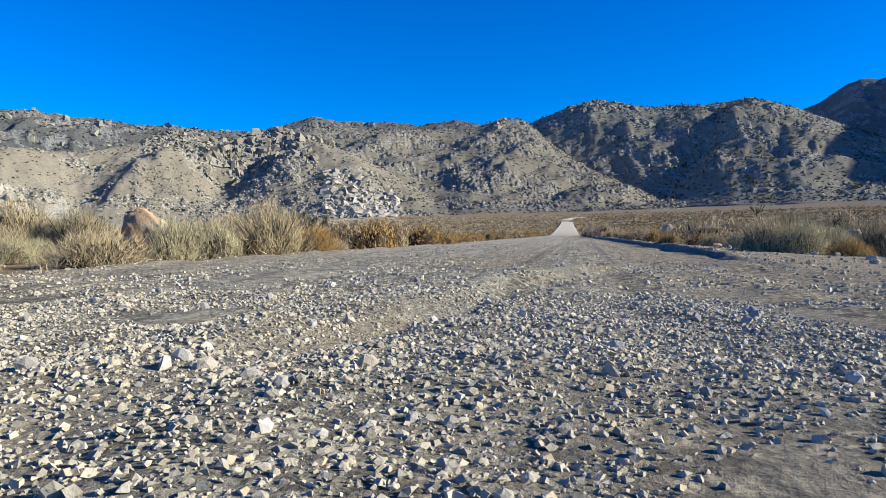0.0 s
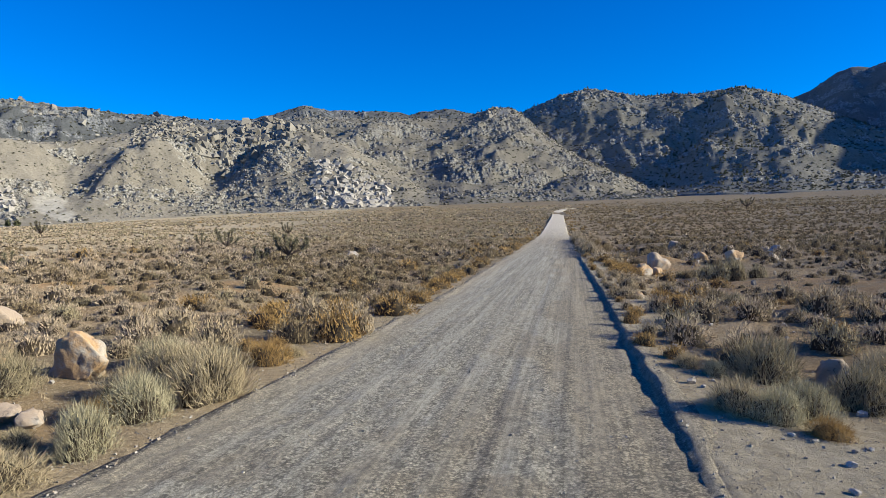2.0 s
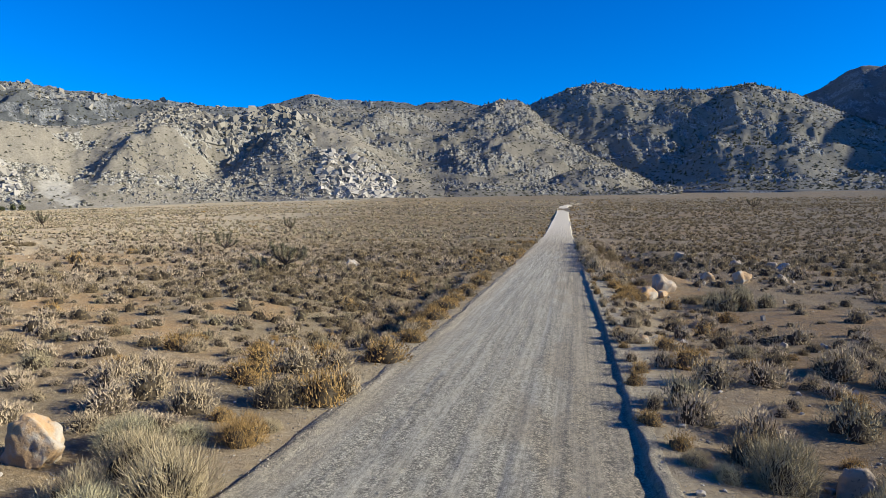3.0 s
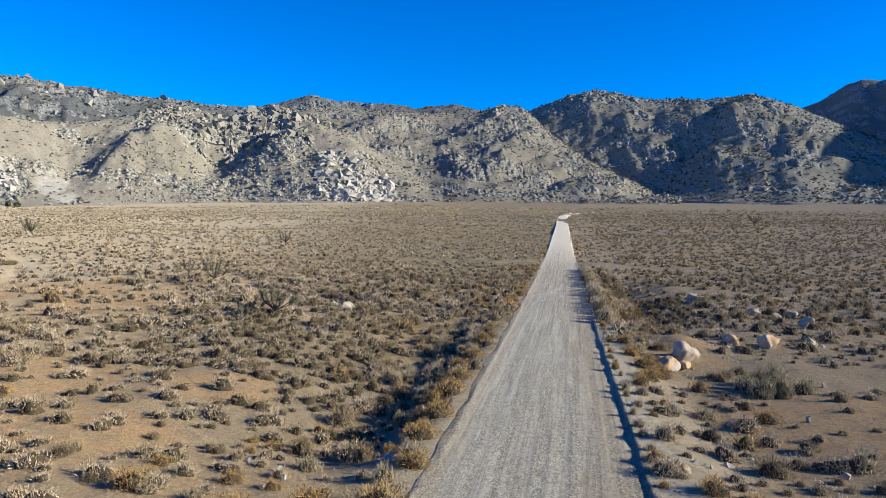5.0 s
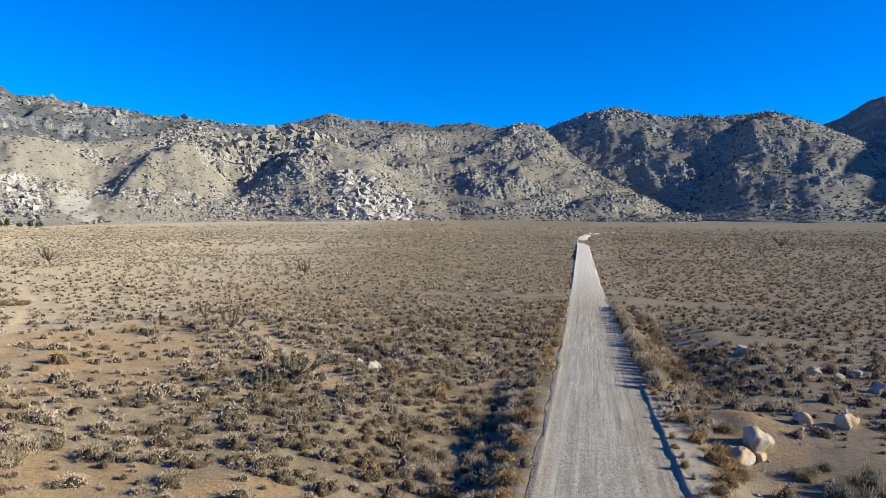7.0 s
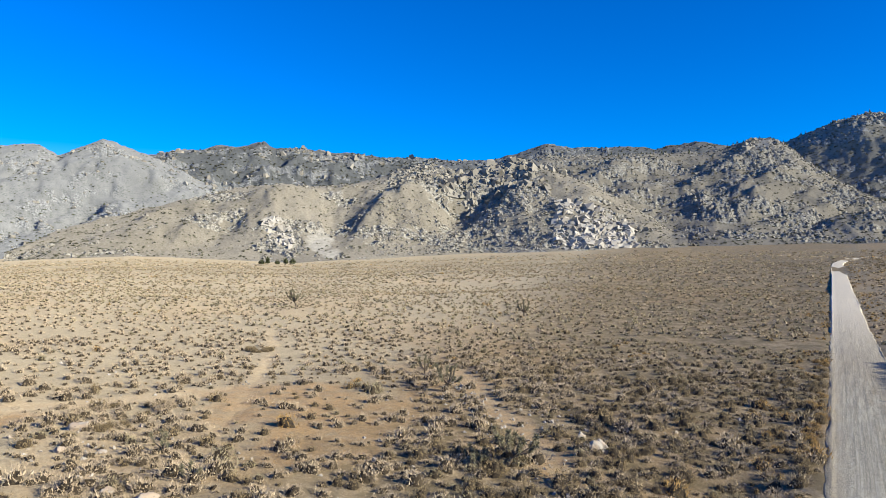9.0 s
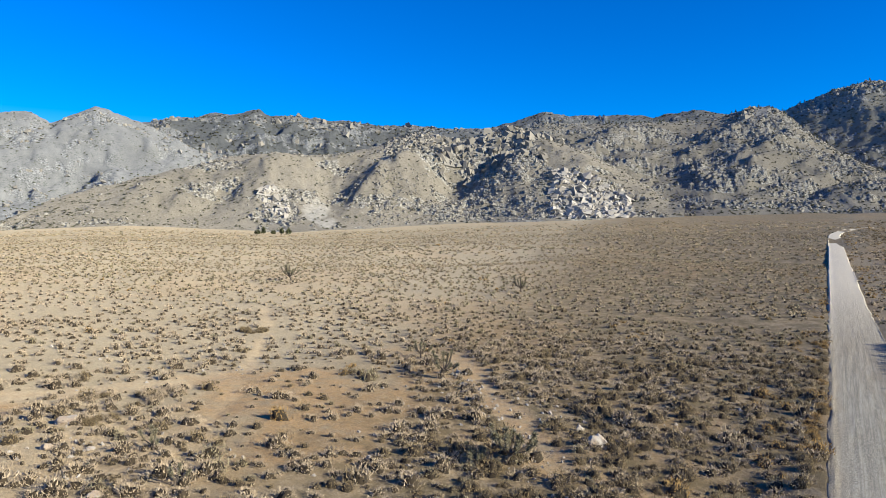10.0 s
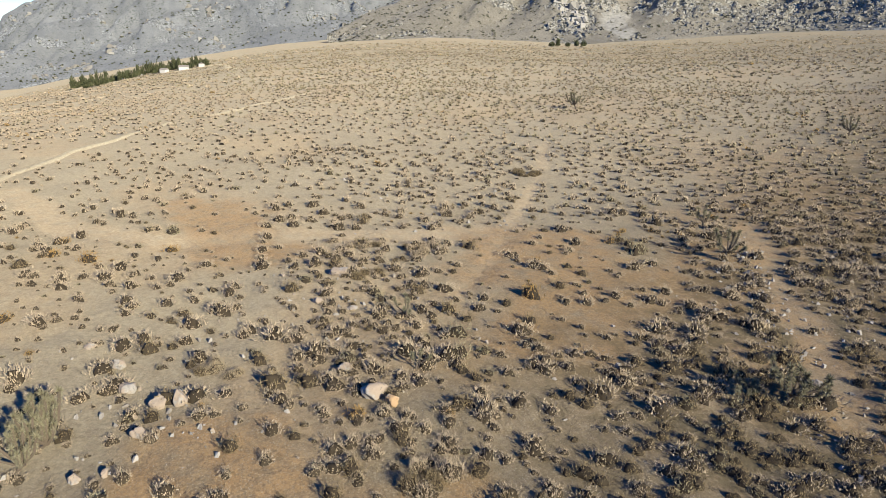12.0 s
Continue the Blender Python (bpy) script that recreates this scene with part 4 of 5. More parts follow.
while yy < 120:
    STANDING.append((hedge.choice(["rabbitbrush", "rabbitbrush", "dry_brush", "blackbrush"]), float(road_mid(yy) - road_half(yy)) - hedge.uniform(0.8, 1.9), yy, hedge.uniform(0.5, 1.0), hedge.uniform(0.6, 1.1)))
    yy += hedge.uniform(1.4, 3.0)
# broad clumps are several plants
clumps = [row for row in STANDING if row[3] > 1.25]
STANDING = [row for row in STANDING if row[3] <= 1.25]
for kind, x, y, r, h in clumps:
    for _ in range(int((r / 0.62) ** 2)):
        a, q = hedge.uniform(0, 6.28), r * math.sqrt(hedge.uniform(0, 0.75))
        STANDING.append((kind if hedge.random() < 0.75 else "blackbrush", x + q * math.cos(a), y + q * math.sin(a), hedge.uniform(0.55, 0.9), h * hedge.uniform(0.6, 0.95)))
# brush that fills the wash below the road's left bank
for _ in range(58):
    yy = hedge.uniform(25, 58)
    STANDING.append((hedge.choice(["sagebrush", "blackbrush", "dry_brush", "sagebrush", "green_brush"]), float(road_mid(yy) - road_half(yy)) - hedge.uniform(2.2, 7.0), yy, hedge.uniform(0.45, 0.95), hedge.uniform(0.6, 1.2)))
for i, (kind, x, y, r, h) in enumerate(STANDING):
    r, h = (r * 1.15, h * 1.35) if y < 25 else (r, h)
    shrub(kind, x, y, r, h, gs.uniform(0, 6.28), i)

NAMES = list(KINDS)
# the orange boulder stands clear of the brush before it
taken = np.array([(x, y, r) for _, x, y, r, _ in STANDING] + [(-8.3, 13.5, 0.9), (-7.5, 12.4, 0.5)])


def clear_of(x, y, margin):
    d = np.hypot(x[:, None] - taken[None, :, 0], y[:, None] - taken[None, :, 1]) - taken[None, :, 2]
    return d.min(1) > margin


# near brush: every plant an object of its own
x, y, g = sown(1.18, 0, 44, 7)
keep = clear_of(x, y, 0.25)
x, y = x[keep], y[keep]
order = np.argsort(np.hypot(x, y - 6))
x, y = x[order], y[order]
kinds = kind_mix(x, y, g)
near_count = [0] * 5
near_rest = []
for px, py, k in zip(x, y, kinds):
    size = (0.3 + 0.62 * g.uniform(0, 1) ** 1.7) * (1.1 if k in (1, 2) else 1.0)
    tall = size * g.uniform(0.85, 1.25)
    if near_count[k] < 150 and math.hypot(px, py - 8) < 25:
        near_count[k] += 1
        shrub(NAMES[k], float(px), float(py), size, tall, g.uniform(0, 6.28), int(g.integers(0, 4)))
    else:
        near_rest.append((px, py, size, tall, k))


def brush_stuff(x, y, sizes, talls, kinds, blades, length, width, seed, name, label, seg=8, rings=2, twigs=M_STEM_AND_SHADE):
    """Brush past counting: one object for each kind. twigs: the dark material of the hearts, painting in the shade
    within.
    """
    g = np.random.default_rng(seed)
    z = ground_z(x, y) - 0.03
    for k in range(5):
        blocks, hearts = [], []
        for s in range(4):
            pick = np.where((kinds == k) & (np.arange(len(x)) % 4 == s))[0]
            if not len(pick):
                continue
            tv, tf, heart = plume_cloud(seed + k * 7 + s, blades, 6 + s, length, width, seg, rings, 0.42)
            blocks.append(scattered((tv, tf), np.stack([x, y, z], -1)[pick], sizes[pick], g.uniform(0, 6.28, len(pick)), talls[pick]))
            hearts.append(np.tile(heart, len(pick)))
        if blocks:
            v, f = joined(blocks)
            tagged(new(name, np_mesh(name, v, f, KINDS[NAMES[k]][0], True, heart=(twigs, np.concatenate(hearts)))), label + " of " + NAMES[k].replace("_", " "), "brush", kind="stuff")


if near_rest:
    nr = np.array(near_rest)
    brush_stuff(nr[:, 0], nr[:, 1], nr[:, 2], nr[:, 3], nr[:, 4].astype(int), 260, 0.15, 0.04, 50, "roadside_brush", "dense low growth", 9, 3)
x, y, g = sown(1.5, 44, 88, 8)
n = len(x)
sz = 0.35 + 1.1 * g.uniform(0, 1, n) ** 2.3
brush_stuff(x, y, sz, sz * g.uniform(0.8, 1.2, n), kind_mix(x, y, g), 155, 0.17, 0.051, 56, "flat_brush", "low growth on the flats beside the road", 8, 2)
x, y, g = sown(1.7, 88, 130, 18)
n = len(x)
sz = g.uniform(0.4, 1.0, n)
brush_stuff(x, y, sz, sz * g.uniform(0.8, 1.15, n), kind_mix(x, y, g), 52, 0.24, 0.13, 60, "desert_brush", "scattered low growth on the plain", 5, 2)
x, y, g = sown(2.3, 130, 290, 9)
n = len(x)
sz = g.uniform(0.5, 1.1, n)
brush_stuff(x, y, sz, sz * g.uniform(0.7, 1.0, n), kind_mix(x, y, g), 15, 0.4, 0.34, 70, "plain_brush", "far dotted growth on the plain", 3, 2)
x, y, g = sown(4.6, 290, 600, 10)
n = len(x)
sz = g.uniform(0.8, 1.7, n)
brush_stuff(x, y, sz, sz * g.uniform(0.55, 0.8, n), kind_mix(x, y, g), 7, 0.6, 0.6, 80, "far_brush", "distant dotted growth on the fan", 3, 2)

x, y, g = sown(7.2, 600, 1000, 20)
keep = g.uniform(0, 1, len(x)) > smooth(np.hypot(x, y), 640, 1020)
x, y = x[keep], y[keep]
n = len(x)
sz = g.uniform(1.2, 2.6, n)
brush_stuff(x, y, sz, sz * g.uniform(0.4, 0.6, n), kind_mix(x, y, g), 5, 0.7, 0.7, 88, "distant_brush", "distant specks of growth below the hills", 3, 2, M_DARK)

# the thick dark brush of the wash and of the band across the flat
x, y, g = sown(0.98, 20, 105, 28)
keep = (g.uniform(0, 1, len(x)) < 1.25 * thicket(x, y) - 0.1) & clear_of(x, y, 0.0)
x, y = x[keep], y[keep]
n = len(x)
sz = g.uniform(0.4, 1.0, n)
brush_stuff(x, y, sz, sz * g.uniform(0.75, 1.15, n), np.where(g.uniform(0, 1, n) < np.where(x > -25, 0.62, 0.12), 4, np.where(g.uniform(0, 1, n) < np.where(x > -25, 0.6, 0.92), 0, 3)), 150, 0.17, 0.051, 63, "thicket_brush", "tall close growth in the wash", 8, 2)

# dry grass between the shrubs
x, y, g = sown(0.85, 4, 74, 19)
n = len(x)
tv, tf = blade_cloud(97, 7, 2, 0.7, 0.1, 0.6)
v, f = scattered((tv, tf), np.stack([x, y, ground_z(x, y) - 0.01], -1), g.uniform(0.08, 0.2, n), g.uniform(0, 6.28, n))
tagged(new("dry_grass", np_mesh("dry_grass", v, f, M_TAN)), "small dry grass tufts on the desert floor", "grass", kind="stuff")

# ---- rocks ----


def rock_form(seed, detail, lump=0.32, flat=0.7):
    """An angular rock of radius about 1, as arrays."""
    bm = bmesh.new()
    bmesh.ops.create_icosphere(bm, subdivisions=detail, radius=1.0)
    g = np.random.default_rng(seed)
    v = np.array([w.co[:] for w in bm.verts])
    f = np.array([[w.index for w in q.verts] for q in bm.faces])
    bm.free()
    # flat faces cut by random planes
    for _ in range(11 if detail > 1 else 3):
        n = g.normal(size=3)
        n /= np.linalg.norm(n)
        cut = g.uniform(0.5, 0.82) if detail > 1 else g.uniform(0.58, 0.9)
        over = np.maximum(v @ n - cut, 0)
        v = v - over[:, None] * n * 0.92
    v = v * (1 + lump * 0.35 * g.normal(size=(len(v), 1)) * (0.35 if detail > 1 else 1.0))
    if detail > 1:
        v = v * (1 + 0.16 * fbm(v[:, 0] * 1.9 + seed, v[:, 1] * 1.9 + v[:, 2] * 1.5, 5, seed, 0.55))[:, None]
    v = v * np.array([1.0, g.uniform(0.7, 1.0) if detail > 1 else g.uniform(0.5, 0.95), flat * g.uniform(0.85, 1.2)])
    return v, f


def crag_form(seed):
    """A rough angular block of half-width about 1, of twelve triangles."""
    g = np.random.default_rng(seed)
    v = np.array([(sx, sy, sz) for sz in (-1, 1) for sx, sy in ((-1, -1), (1, -1), (1, 1), (-1, 1))]) * np.array([0.8, g.uniform(0.5, 0.8), g.uniform(0.6, 1.0)])
    v[4:] *= np.array([g.uniform(0.45, 0.8), g.uniform(0.45, 0.8), 1.0])
    v = v + g.normal(size=v.shape) * 0.22
    a, b = g.uniform(-0.6, 0.6, 2)
    v = v @ np.array([[math.cos(a), 0, math.sin(a)], [0, 1, 0], [-math.sin(a), 0, math.cos(a)]]) @ np.array([[1, 0, 0], [0, math.cos(b), -math.sin(b)], [0, math.sin(b), math.cos(b)]])
    quads = [(0, 3, 2, 1), (4, 5, 6, 7), (0, 1, 5, 4), (1, 2, 6, 5), (2, 3, 7, 6), (3, 0, 4, 7)]
    return v, np.array([t for q in quads for t in ((q[0], q[1], q[2]), (q[0], q[2], q[3]))])


BOULDERS = [
    # x, y, radius, height scale, material, what sets it apart
    (-8.3, 13.5, 0.68, 1.15, M_ORANGE, "rounded white and orange granite boulder among dry brush"),
    (-9.9, 13.2, 0.36, 0.8, M_ORANGE, "small orange-stained rock beside a boulder"),
    (-7.4, 10.7, 0.34, 0.7, M_BOULDER, "small pale rock half hidden in brush"),
    (-6.9, 10.6, 0.36, 0.6, M_BOULDER, "low grey granite rock half hidden in brush"),
    (-15.2, 18.6, 0.75, 0.8, M_BOULDER, "pale granite boulder on bare soil"),
    (6.5, 15.7, 0.46, 1.1, M_BOULDER, "grey-white slab of granite leaning in brush"),
    (7.1, 50.0, 1.2, 0.78, M_BOULDER, "large pale granite boulder above the wash"),
    (5.9, 47.6, 0.95, 0.75, M_ORANGE, "cracked orange-stained boulder below a larger one"),
    (6.9, 48.0, 0.55, 0.7, M_ORANGE, "broken orange-stained rock below a larger one"),
    (10.9, 55.0, 0.85, 0.75, M_ORANGE, "tan granite boulder on the flat"),
    (13.1, 54.6, 0.85, 0.8, M_ORANGE, "tan rounded boulder beside low brush"),
    (16.3, 56.2, 0.62, 0.95, M_BOULDER, "grey pointed boulder standing on bare soil"),
    (20.0, 73.8, 0.8, 0.7, M_BOULDER, "pale boulder in a scatter of rocks"),
    (19.1, 66.0, 0.9, 0.8, M_BOULDER, "pale angular boulder in a scatter of rocks"),
    (18.3, 72.0, 0.6, 0.7, M_BOULDER, "pale boulder in a scatter of rocks"),
    (16.6, 72.5, 0.8, 0.6, M_BOULDER, "low pale boulder in a scatter of rocks"),
    (12.9, 81.4, 1.2, 0.7, M_BOULDER, "broad grey boulder beside the wash"),
    (4.0, 29.0, 0.3, 0.9, M_ORANGE, "small orange rock on the road's berm"),
    (-18.2, 61.2, 0.95, 0.6, M_BOULDER, "broad white granite rock in dark brush"),
    (-22.0, 57.8, 0.45, 0.7, M_BOULDER, "white rock near a branching yucca"),
    (-20.4, 64.0, 0.5, 0.8, M_BOULDER, "white upright rock in dark brush"),
    (-40.4, 28.0, 0.62, 0.95, M_BOULDER, "white boulder leaning on its twin"),
    (-39.9, 28.9, 0.62, 1.25, M_BOULDER, "tall white boulder leaning on its twin"),
    (-43.1, 27.0, 0.62, 0.85, M_BOULDER, "white rounded boulder on sandy ground"),
    (-37.7, 26.5, 0.62, 0.7, M_BOULDER, "white squat boulder on sandy ground"),
    (-46.1, 27.2, 0.5, 0.9, M_BOULDER, "white boulder on sandy ground"),
    (-49.7, 26.4, 0.5, 0.5, M_BOULDER, "low white rock on sandy ground"),
    (-52.0, 44.3, 0.85, 0.6, M_BOULDER, "pale flat boulder beside dark brush"),
    (-34.4, 37.3, 0.85, 0.6, M_BOULDER, "broken white rock on the flat"),
    (-33.2, 37.6, 0.55, 0.8, M_ORANGE, "tan boulder next to a broken white rock"),
    (-35.9, 23.5, 0.35, 0.7, M_BOULDER, "small white rock among stones"),
    (-35.4, 24.6, 0.35, 0.7, M_BOULDER, "small white rock among stones"),
    (-48.0, 40.5, 0.5, 0.6, M_BOULDER, "pale rock among sagebrush"),
    (-45.7, 42.1, 0.5, 0.5, M_BOULDER, "pale flat rock among sagebrush"),
    (-38.0, 37.4, 0.5, 0.7, M_BOULDER, "pale rock among sagebrush"),
]


def at_ground(x, y):
    return float(ground_z(np.array([x]), np.array([y]))[0])


def boulder(i, x, y, r, tall, material, label):
    v, f = rock_form(300 + i, 4, 0.05, tall)
    r = r * 0.88
    ob = new("boulder", np_mesh("boulder", v * r, f, material, True))
    ob.location = (x, y, at_ground(x, y) + r * tall * 0.42)
    ob.rotation_euler = (0, 0, i * 1.3)
    return tagged(ob, label, "boulder")


for i, row in enumerate(BOULDERS):
    boulder(i, *row)

# stones strewn in patches on the flats and along the washed track
g = np.random.default_rng(77)
spots = [(-24, 61, 5, 8, 170), (-33, 72, 4, 6, 110), (-46, 40, 6, 4, 160), (-38, 26, 5, 3, 140), (17, 68, 7, 9, 140), (9, 52, 5, 6, 90), (-8, 14, 5, 6, 120), (6, 12, 2.5, 6, 420), (-20, 66, 8, 8, 120), (-68, 62, 12, 8, 120), (6, 30, 3, 9, 110), (-6, 25, 2, 12, 120)]
px = np.concatenate([g.normal(cx, sx, n) for cx, cy, sx, sy, n in spots])
py = np.concatenate([g.normal(cy, sy, n) for cx, cy, sx, sy, n in spots])
far_from_road = off_road(px, py) > 0.7
px, py = px[far_from_road], py[far_from_road]
# a row of white stones beside the washed track
along = g.uniform(0, 1, 130)
px = np.concatenate([px, -40 + 21.5 * along + g.normal(-1.5, 0.7, 130)])
py = np.concatenate([py, 82 - 27 * along + g.normal(-0.9, 0.7, 130)])
sz = (0.03 + 0.19 * g.uniform(0, 1, len(px)) ** 3.5) * np.where(np.hypot(px, py) < 24, 0.6, 0.8) + np.where(np.arange(len(px)) >= len(px) - 130, 0.04, 0.0)
blocks = []
for s in range(4):
    pick = (np.hypot(px, py) < 24) if s == 0 else (np.hypot(px, py) >= 24) & (np.arange(len(px)) % 3 == s - 1)
    place = np.stack([px, py, ground_z(px, py) + sz * 0.2], -1)[pick]
    blocks.append(scattered(rock_form(400, 2, 0.3, 0.6) if s == 0 else crag_form(400 + s), place, sz[pick], g.uniform(0, 6.28, pick.sum())))
v, f = joined(blocks)
tagged(new("field_stones", np_mesh("field_stones", v, f, M_FIELD)), "pale loose stones strewn over the desert floor", "stones", kind="stuff")

# ---- branching yuccas ----
LEAF_BALLS = []
for s in range(3):
    g = np.random.default_rng(500 + s)
    d = g.normal(size=(110, 3))
    d[:, 2] += 0.45
    d /= np.linalg.norm(d, axis=1)[:, None]
    side = np.cross(d, g.normal(size=(110, 3)))
    side /= np.linalg.norm(side, axis=1)[:, None]
    ln = g.uniform(0.75, 1.1, (110, 1))
    v = np.stack([d * 0.1 - side * 0.07, d * 0.1 + side * 0.07, d * ln], 1).reshape(-1, 3)
    LEAF_BALLS.append(np_mesh("leaf_rosette", v, np.arange(330).reshape(-1, 3), M_YUCCA))


def limb_arrays(points, radii, sides=7):
    """A tapered, bent limb through points."""
    vs, fs = [], []
    for j, (p, r) in enumerate(zip(points, radii)):
        for q in range(sides):
            a = 2 * math.pi * q / sides
            vs.append((p[0] + r * math.cos(a), p[1] + r * math.sin(a), p[2]))
        if j:
            for q in range(sides):
                b, c = (j - 1) * sides, j * sides
                fs.append((b + q, b + (q + 1) % sides, c + (q + 1) % sides, c + q))
    return np.array(vs), np.array(fs)


def yucca(x, y, tall, arms, seed, label, spread=0.62):
    rnd = random.Random(seed)
    root = new("yucca_tree")
    root.location = (x, y, at_ground(x, y))
    tagged(root, label, "yucca tree", "branching yuccas on the plain")
    fork = tall * (0.24 if spread > 0.5 else 0.07)
    lean = (rnd.uniform(-0.1, 0.1) * tall, rnd.uniform(-0.1, 0.1) * tall)
    pts = [(0, 0, -0.1), (lean[0] * 0.4, lean[1] * 0.4, fork * 0.5), (lean[0], lean[1], fork)]
    part("trunk", np_mesh("trunk", *limb_arrays(pts, [tall * 0.05, tall * 0.042, tall * 0.038]), M_BARK), root, "shaggy brown trunk")
    tips = []
    for a in range(arms):
        turn = 2 * math.pi * (a + rnd.uniform(-0.3, 0.3)) / arms
        reach = tall * spread * rnd.uniform(0.15, 1.0)
        top = tall * rnd.uniform(0.5, 0.98) * (1 - 0.35 * spread * reach / tall)
        m = (lean[0] + reach * 0.72 * math.cos(turn), lean[1] + reach * 0.72 * math.sin(turn), fork + (top - fork) * 0.45)
        e = (lean[0] + reach * math.cos(turn), lean[1] + reach * math.sin(turn), top)
        s = (lean[0], lean[1], fork * rnd.uniform(0.8, 1.0))
        part("branch", np_mesh("branch", *limb_arrays([s, m, e], [tall * 0.034, tall * 0.03, tall * 0.027], 6), M_BARK), root)
        tips += [e] + [tuple(m[c] + (e[c] - m[c]) * q for c in range(3)) for q in (0.1, 0.4, 0.7)]
    for j, e in enumerate(tips):
        ball = part("leaf_rosette", LEAF_BALLS[(seed + j) % 3], root, "stiff spiky green leaves")
        ball.location = e
        k = (0.07 + tall * 0.055) * rnd.uniform(0.85, 1.25) * (1.3 if j % 4 == 0 else 0.9)
        ball.scale = (k, k, k * 1.25) if spread > 0.5 else (k * 0.8, k * 0.8, k * 1.4)
        ball.rotation_euler = (rnd.uniform(-0.4, 0.4), rnd.uniform(-0.4, 0.4), rnd.uniform(0, 6))


for j, (x, y, tall, arms, label) in enumerate([
    (-21.8, 54.2, 2.7, 15, "branching yucca tree with spiky clusters beside a washed track"),
    (-23.2, 52.9, 1.5, 9, "low yucca clump at the foot of a taller one"),
    (-37.4, 73.0, 2.7, 9, "branching yucca tree among white stones"),
    (-39.6, 22.6, 2.9, 20, "dense many-armed yucca tree on sandy ground"),
    (-38.4, 21.6, 2.5, 14, "dense many-armed yucca beside a taller one"),
    (-35.6, 40.6, 1.3, 4, "small dark yucca with a long shadow"),
    (-42.5, 44.4, 1.5, 5, "small yucca among sagebrush"),
    (-66.5, 157.0, 3.8, 8, "tall single yucca tree out on the plain"),
    (-125, 146, 4.2, 14, "wide many-armed yucca tree on the plain"),
    (-44.5, 80.2, 2.2, 6, "low yucca beside scattered rocks"),
    (94, 396, 7.0, 12, "broad yucca tree far out in the brush"),
    (70, 330, 4.5, 7, "yucca tree far out in the brush"),
]):
    yucca(x, y, tall, arms, 20 + j, label, 0.45 if "dense" in label else 0.62)

# ---- the ranch in the valley and trees at the hill's foot ----


def tree(x, y, tall, wide, seed, label):
    g = np.random.default_rng(seed)
    root = new("tree")
    root.location = (x, y, at_ground(x, y))
    tagged(root, label, "tree", "trees in the valley")
    part("trunk", np_mesh("trunk", *limb_arrays([(0, 0, -0.3), (0.1, 0.05, tall * 0.25), (0.0, 0.1, tall * 0.6)], [tall * 0.035, tall * 0.026, tall * 0.012]), M_BARK), root)
    v, f = blade_cloud(seed, 170, 7, 0.34, 0.26, 0.25, 1.0)
    v = v * np.array([wide, wide, tall * 0.88]) + np.array([0, 0, tall * 0.12])
    part("crown", np_mesh("crown", v, f, M_TREE), root, "dark green leafy crown")


def polar(az, r):
    return r * math.sin(radians(az)), r * math.cos(radians(az))


rt = random.Random(9)
for j in range(5):
    tree(*polar(-45.0 + 0.6 * j + rt.uniform(-0.12, 0.12), 830 + rt.uniform(-15, 15)), rt.uniform(5, 10), rt.uniform(3.2, 5.4), 600 + j, "dark green tree at the foot of the pale hill")
for j in range(30):
    az = -80.3 + 0.31 * j
    tree(*polar(az, 585 + 1.6 * j + rt.uniform(-7, 7)), rt.uniform(5, 11), rt.uniform(2.4, 4.2), 620 + j, "dark green tree in the row along the valley track")
for j in range(5):
    tree(*polar(-79.2 + 0.33 * j, 520 + rt.uniform(-5, 5)), rt.uniform(4, 7), rt.uniform(2.4, 4), 660 + j, "leafy tree beside the valley track")


def box_arrays(w, d, h):
    v = np.array([(sx * w / 2, sy * d / 2, z) for z in (-0.4, h) for sx, sy in ((-1, -1), (1, -1), (1, 1), (-1, 1))])
    return v, np.array([(0, 3, 2, 1), (4, 5, 6, 7), (0, 1, 5, 4), (1, 2, 6, 5), (2, 3, 7, 6), (3, 0, 4, 7)])


def house(x, y, w, d, h, turn, label):
    root = new("house")
    root.location, root.rotation_euler = (x, y, at_ground(x, y)), (0, 0, turn)
    tagged(root, label, "house", "ranch buildings")
    part("wall", np_mesh("wall", *box_arrays(w, d, h), M_WALL), root, "white wall")
    e = 0.35
    v = np.array([(-w / 2 - e, -d / 2 - e, h), (w / 2 + e, -d / 2 - e, h), (w / 2 + e, d / 2 + e, h), (-w / 2 - e, d / 2 + e, h), (-w / 2 - e, 0, h + d * 0.28), (w / 2 + e, 0, h + d * 0.28)])
    tri = [(0, 1, 5), (0, 5, 4), (2, 3, 4), (2, 4, 5), (0, 4, 3), (1, 2, 5), (0, 3, 2), (0, 2, 1)]
    part("roof", np_mesh("roof", v + np.array([0, 0, 0.02]), np.array(tri), M_ROOF), root, "brown pitched roof")


for az, r, w in ((-77.0, 640, 6), (-74.2, 606, 5), (-72.8, 600, 7), (-75.8, 660, 6), (-71.6, 625, 5)):
    house(*polar(az, r), w, 4.5, 2.4, rt.uniform(0, 3), "small white ranch house beside valley trees")


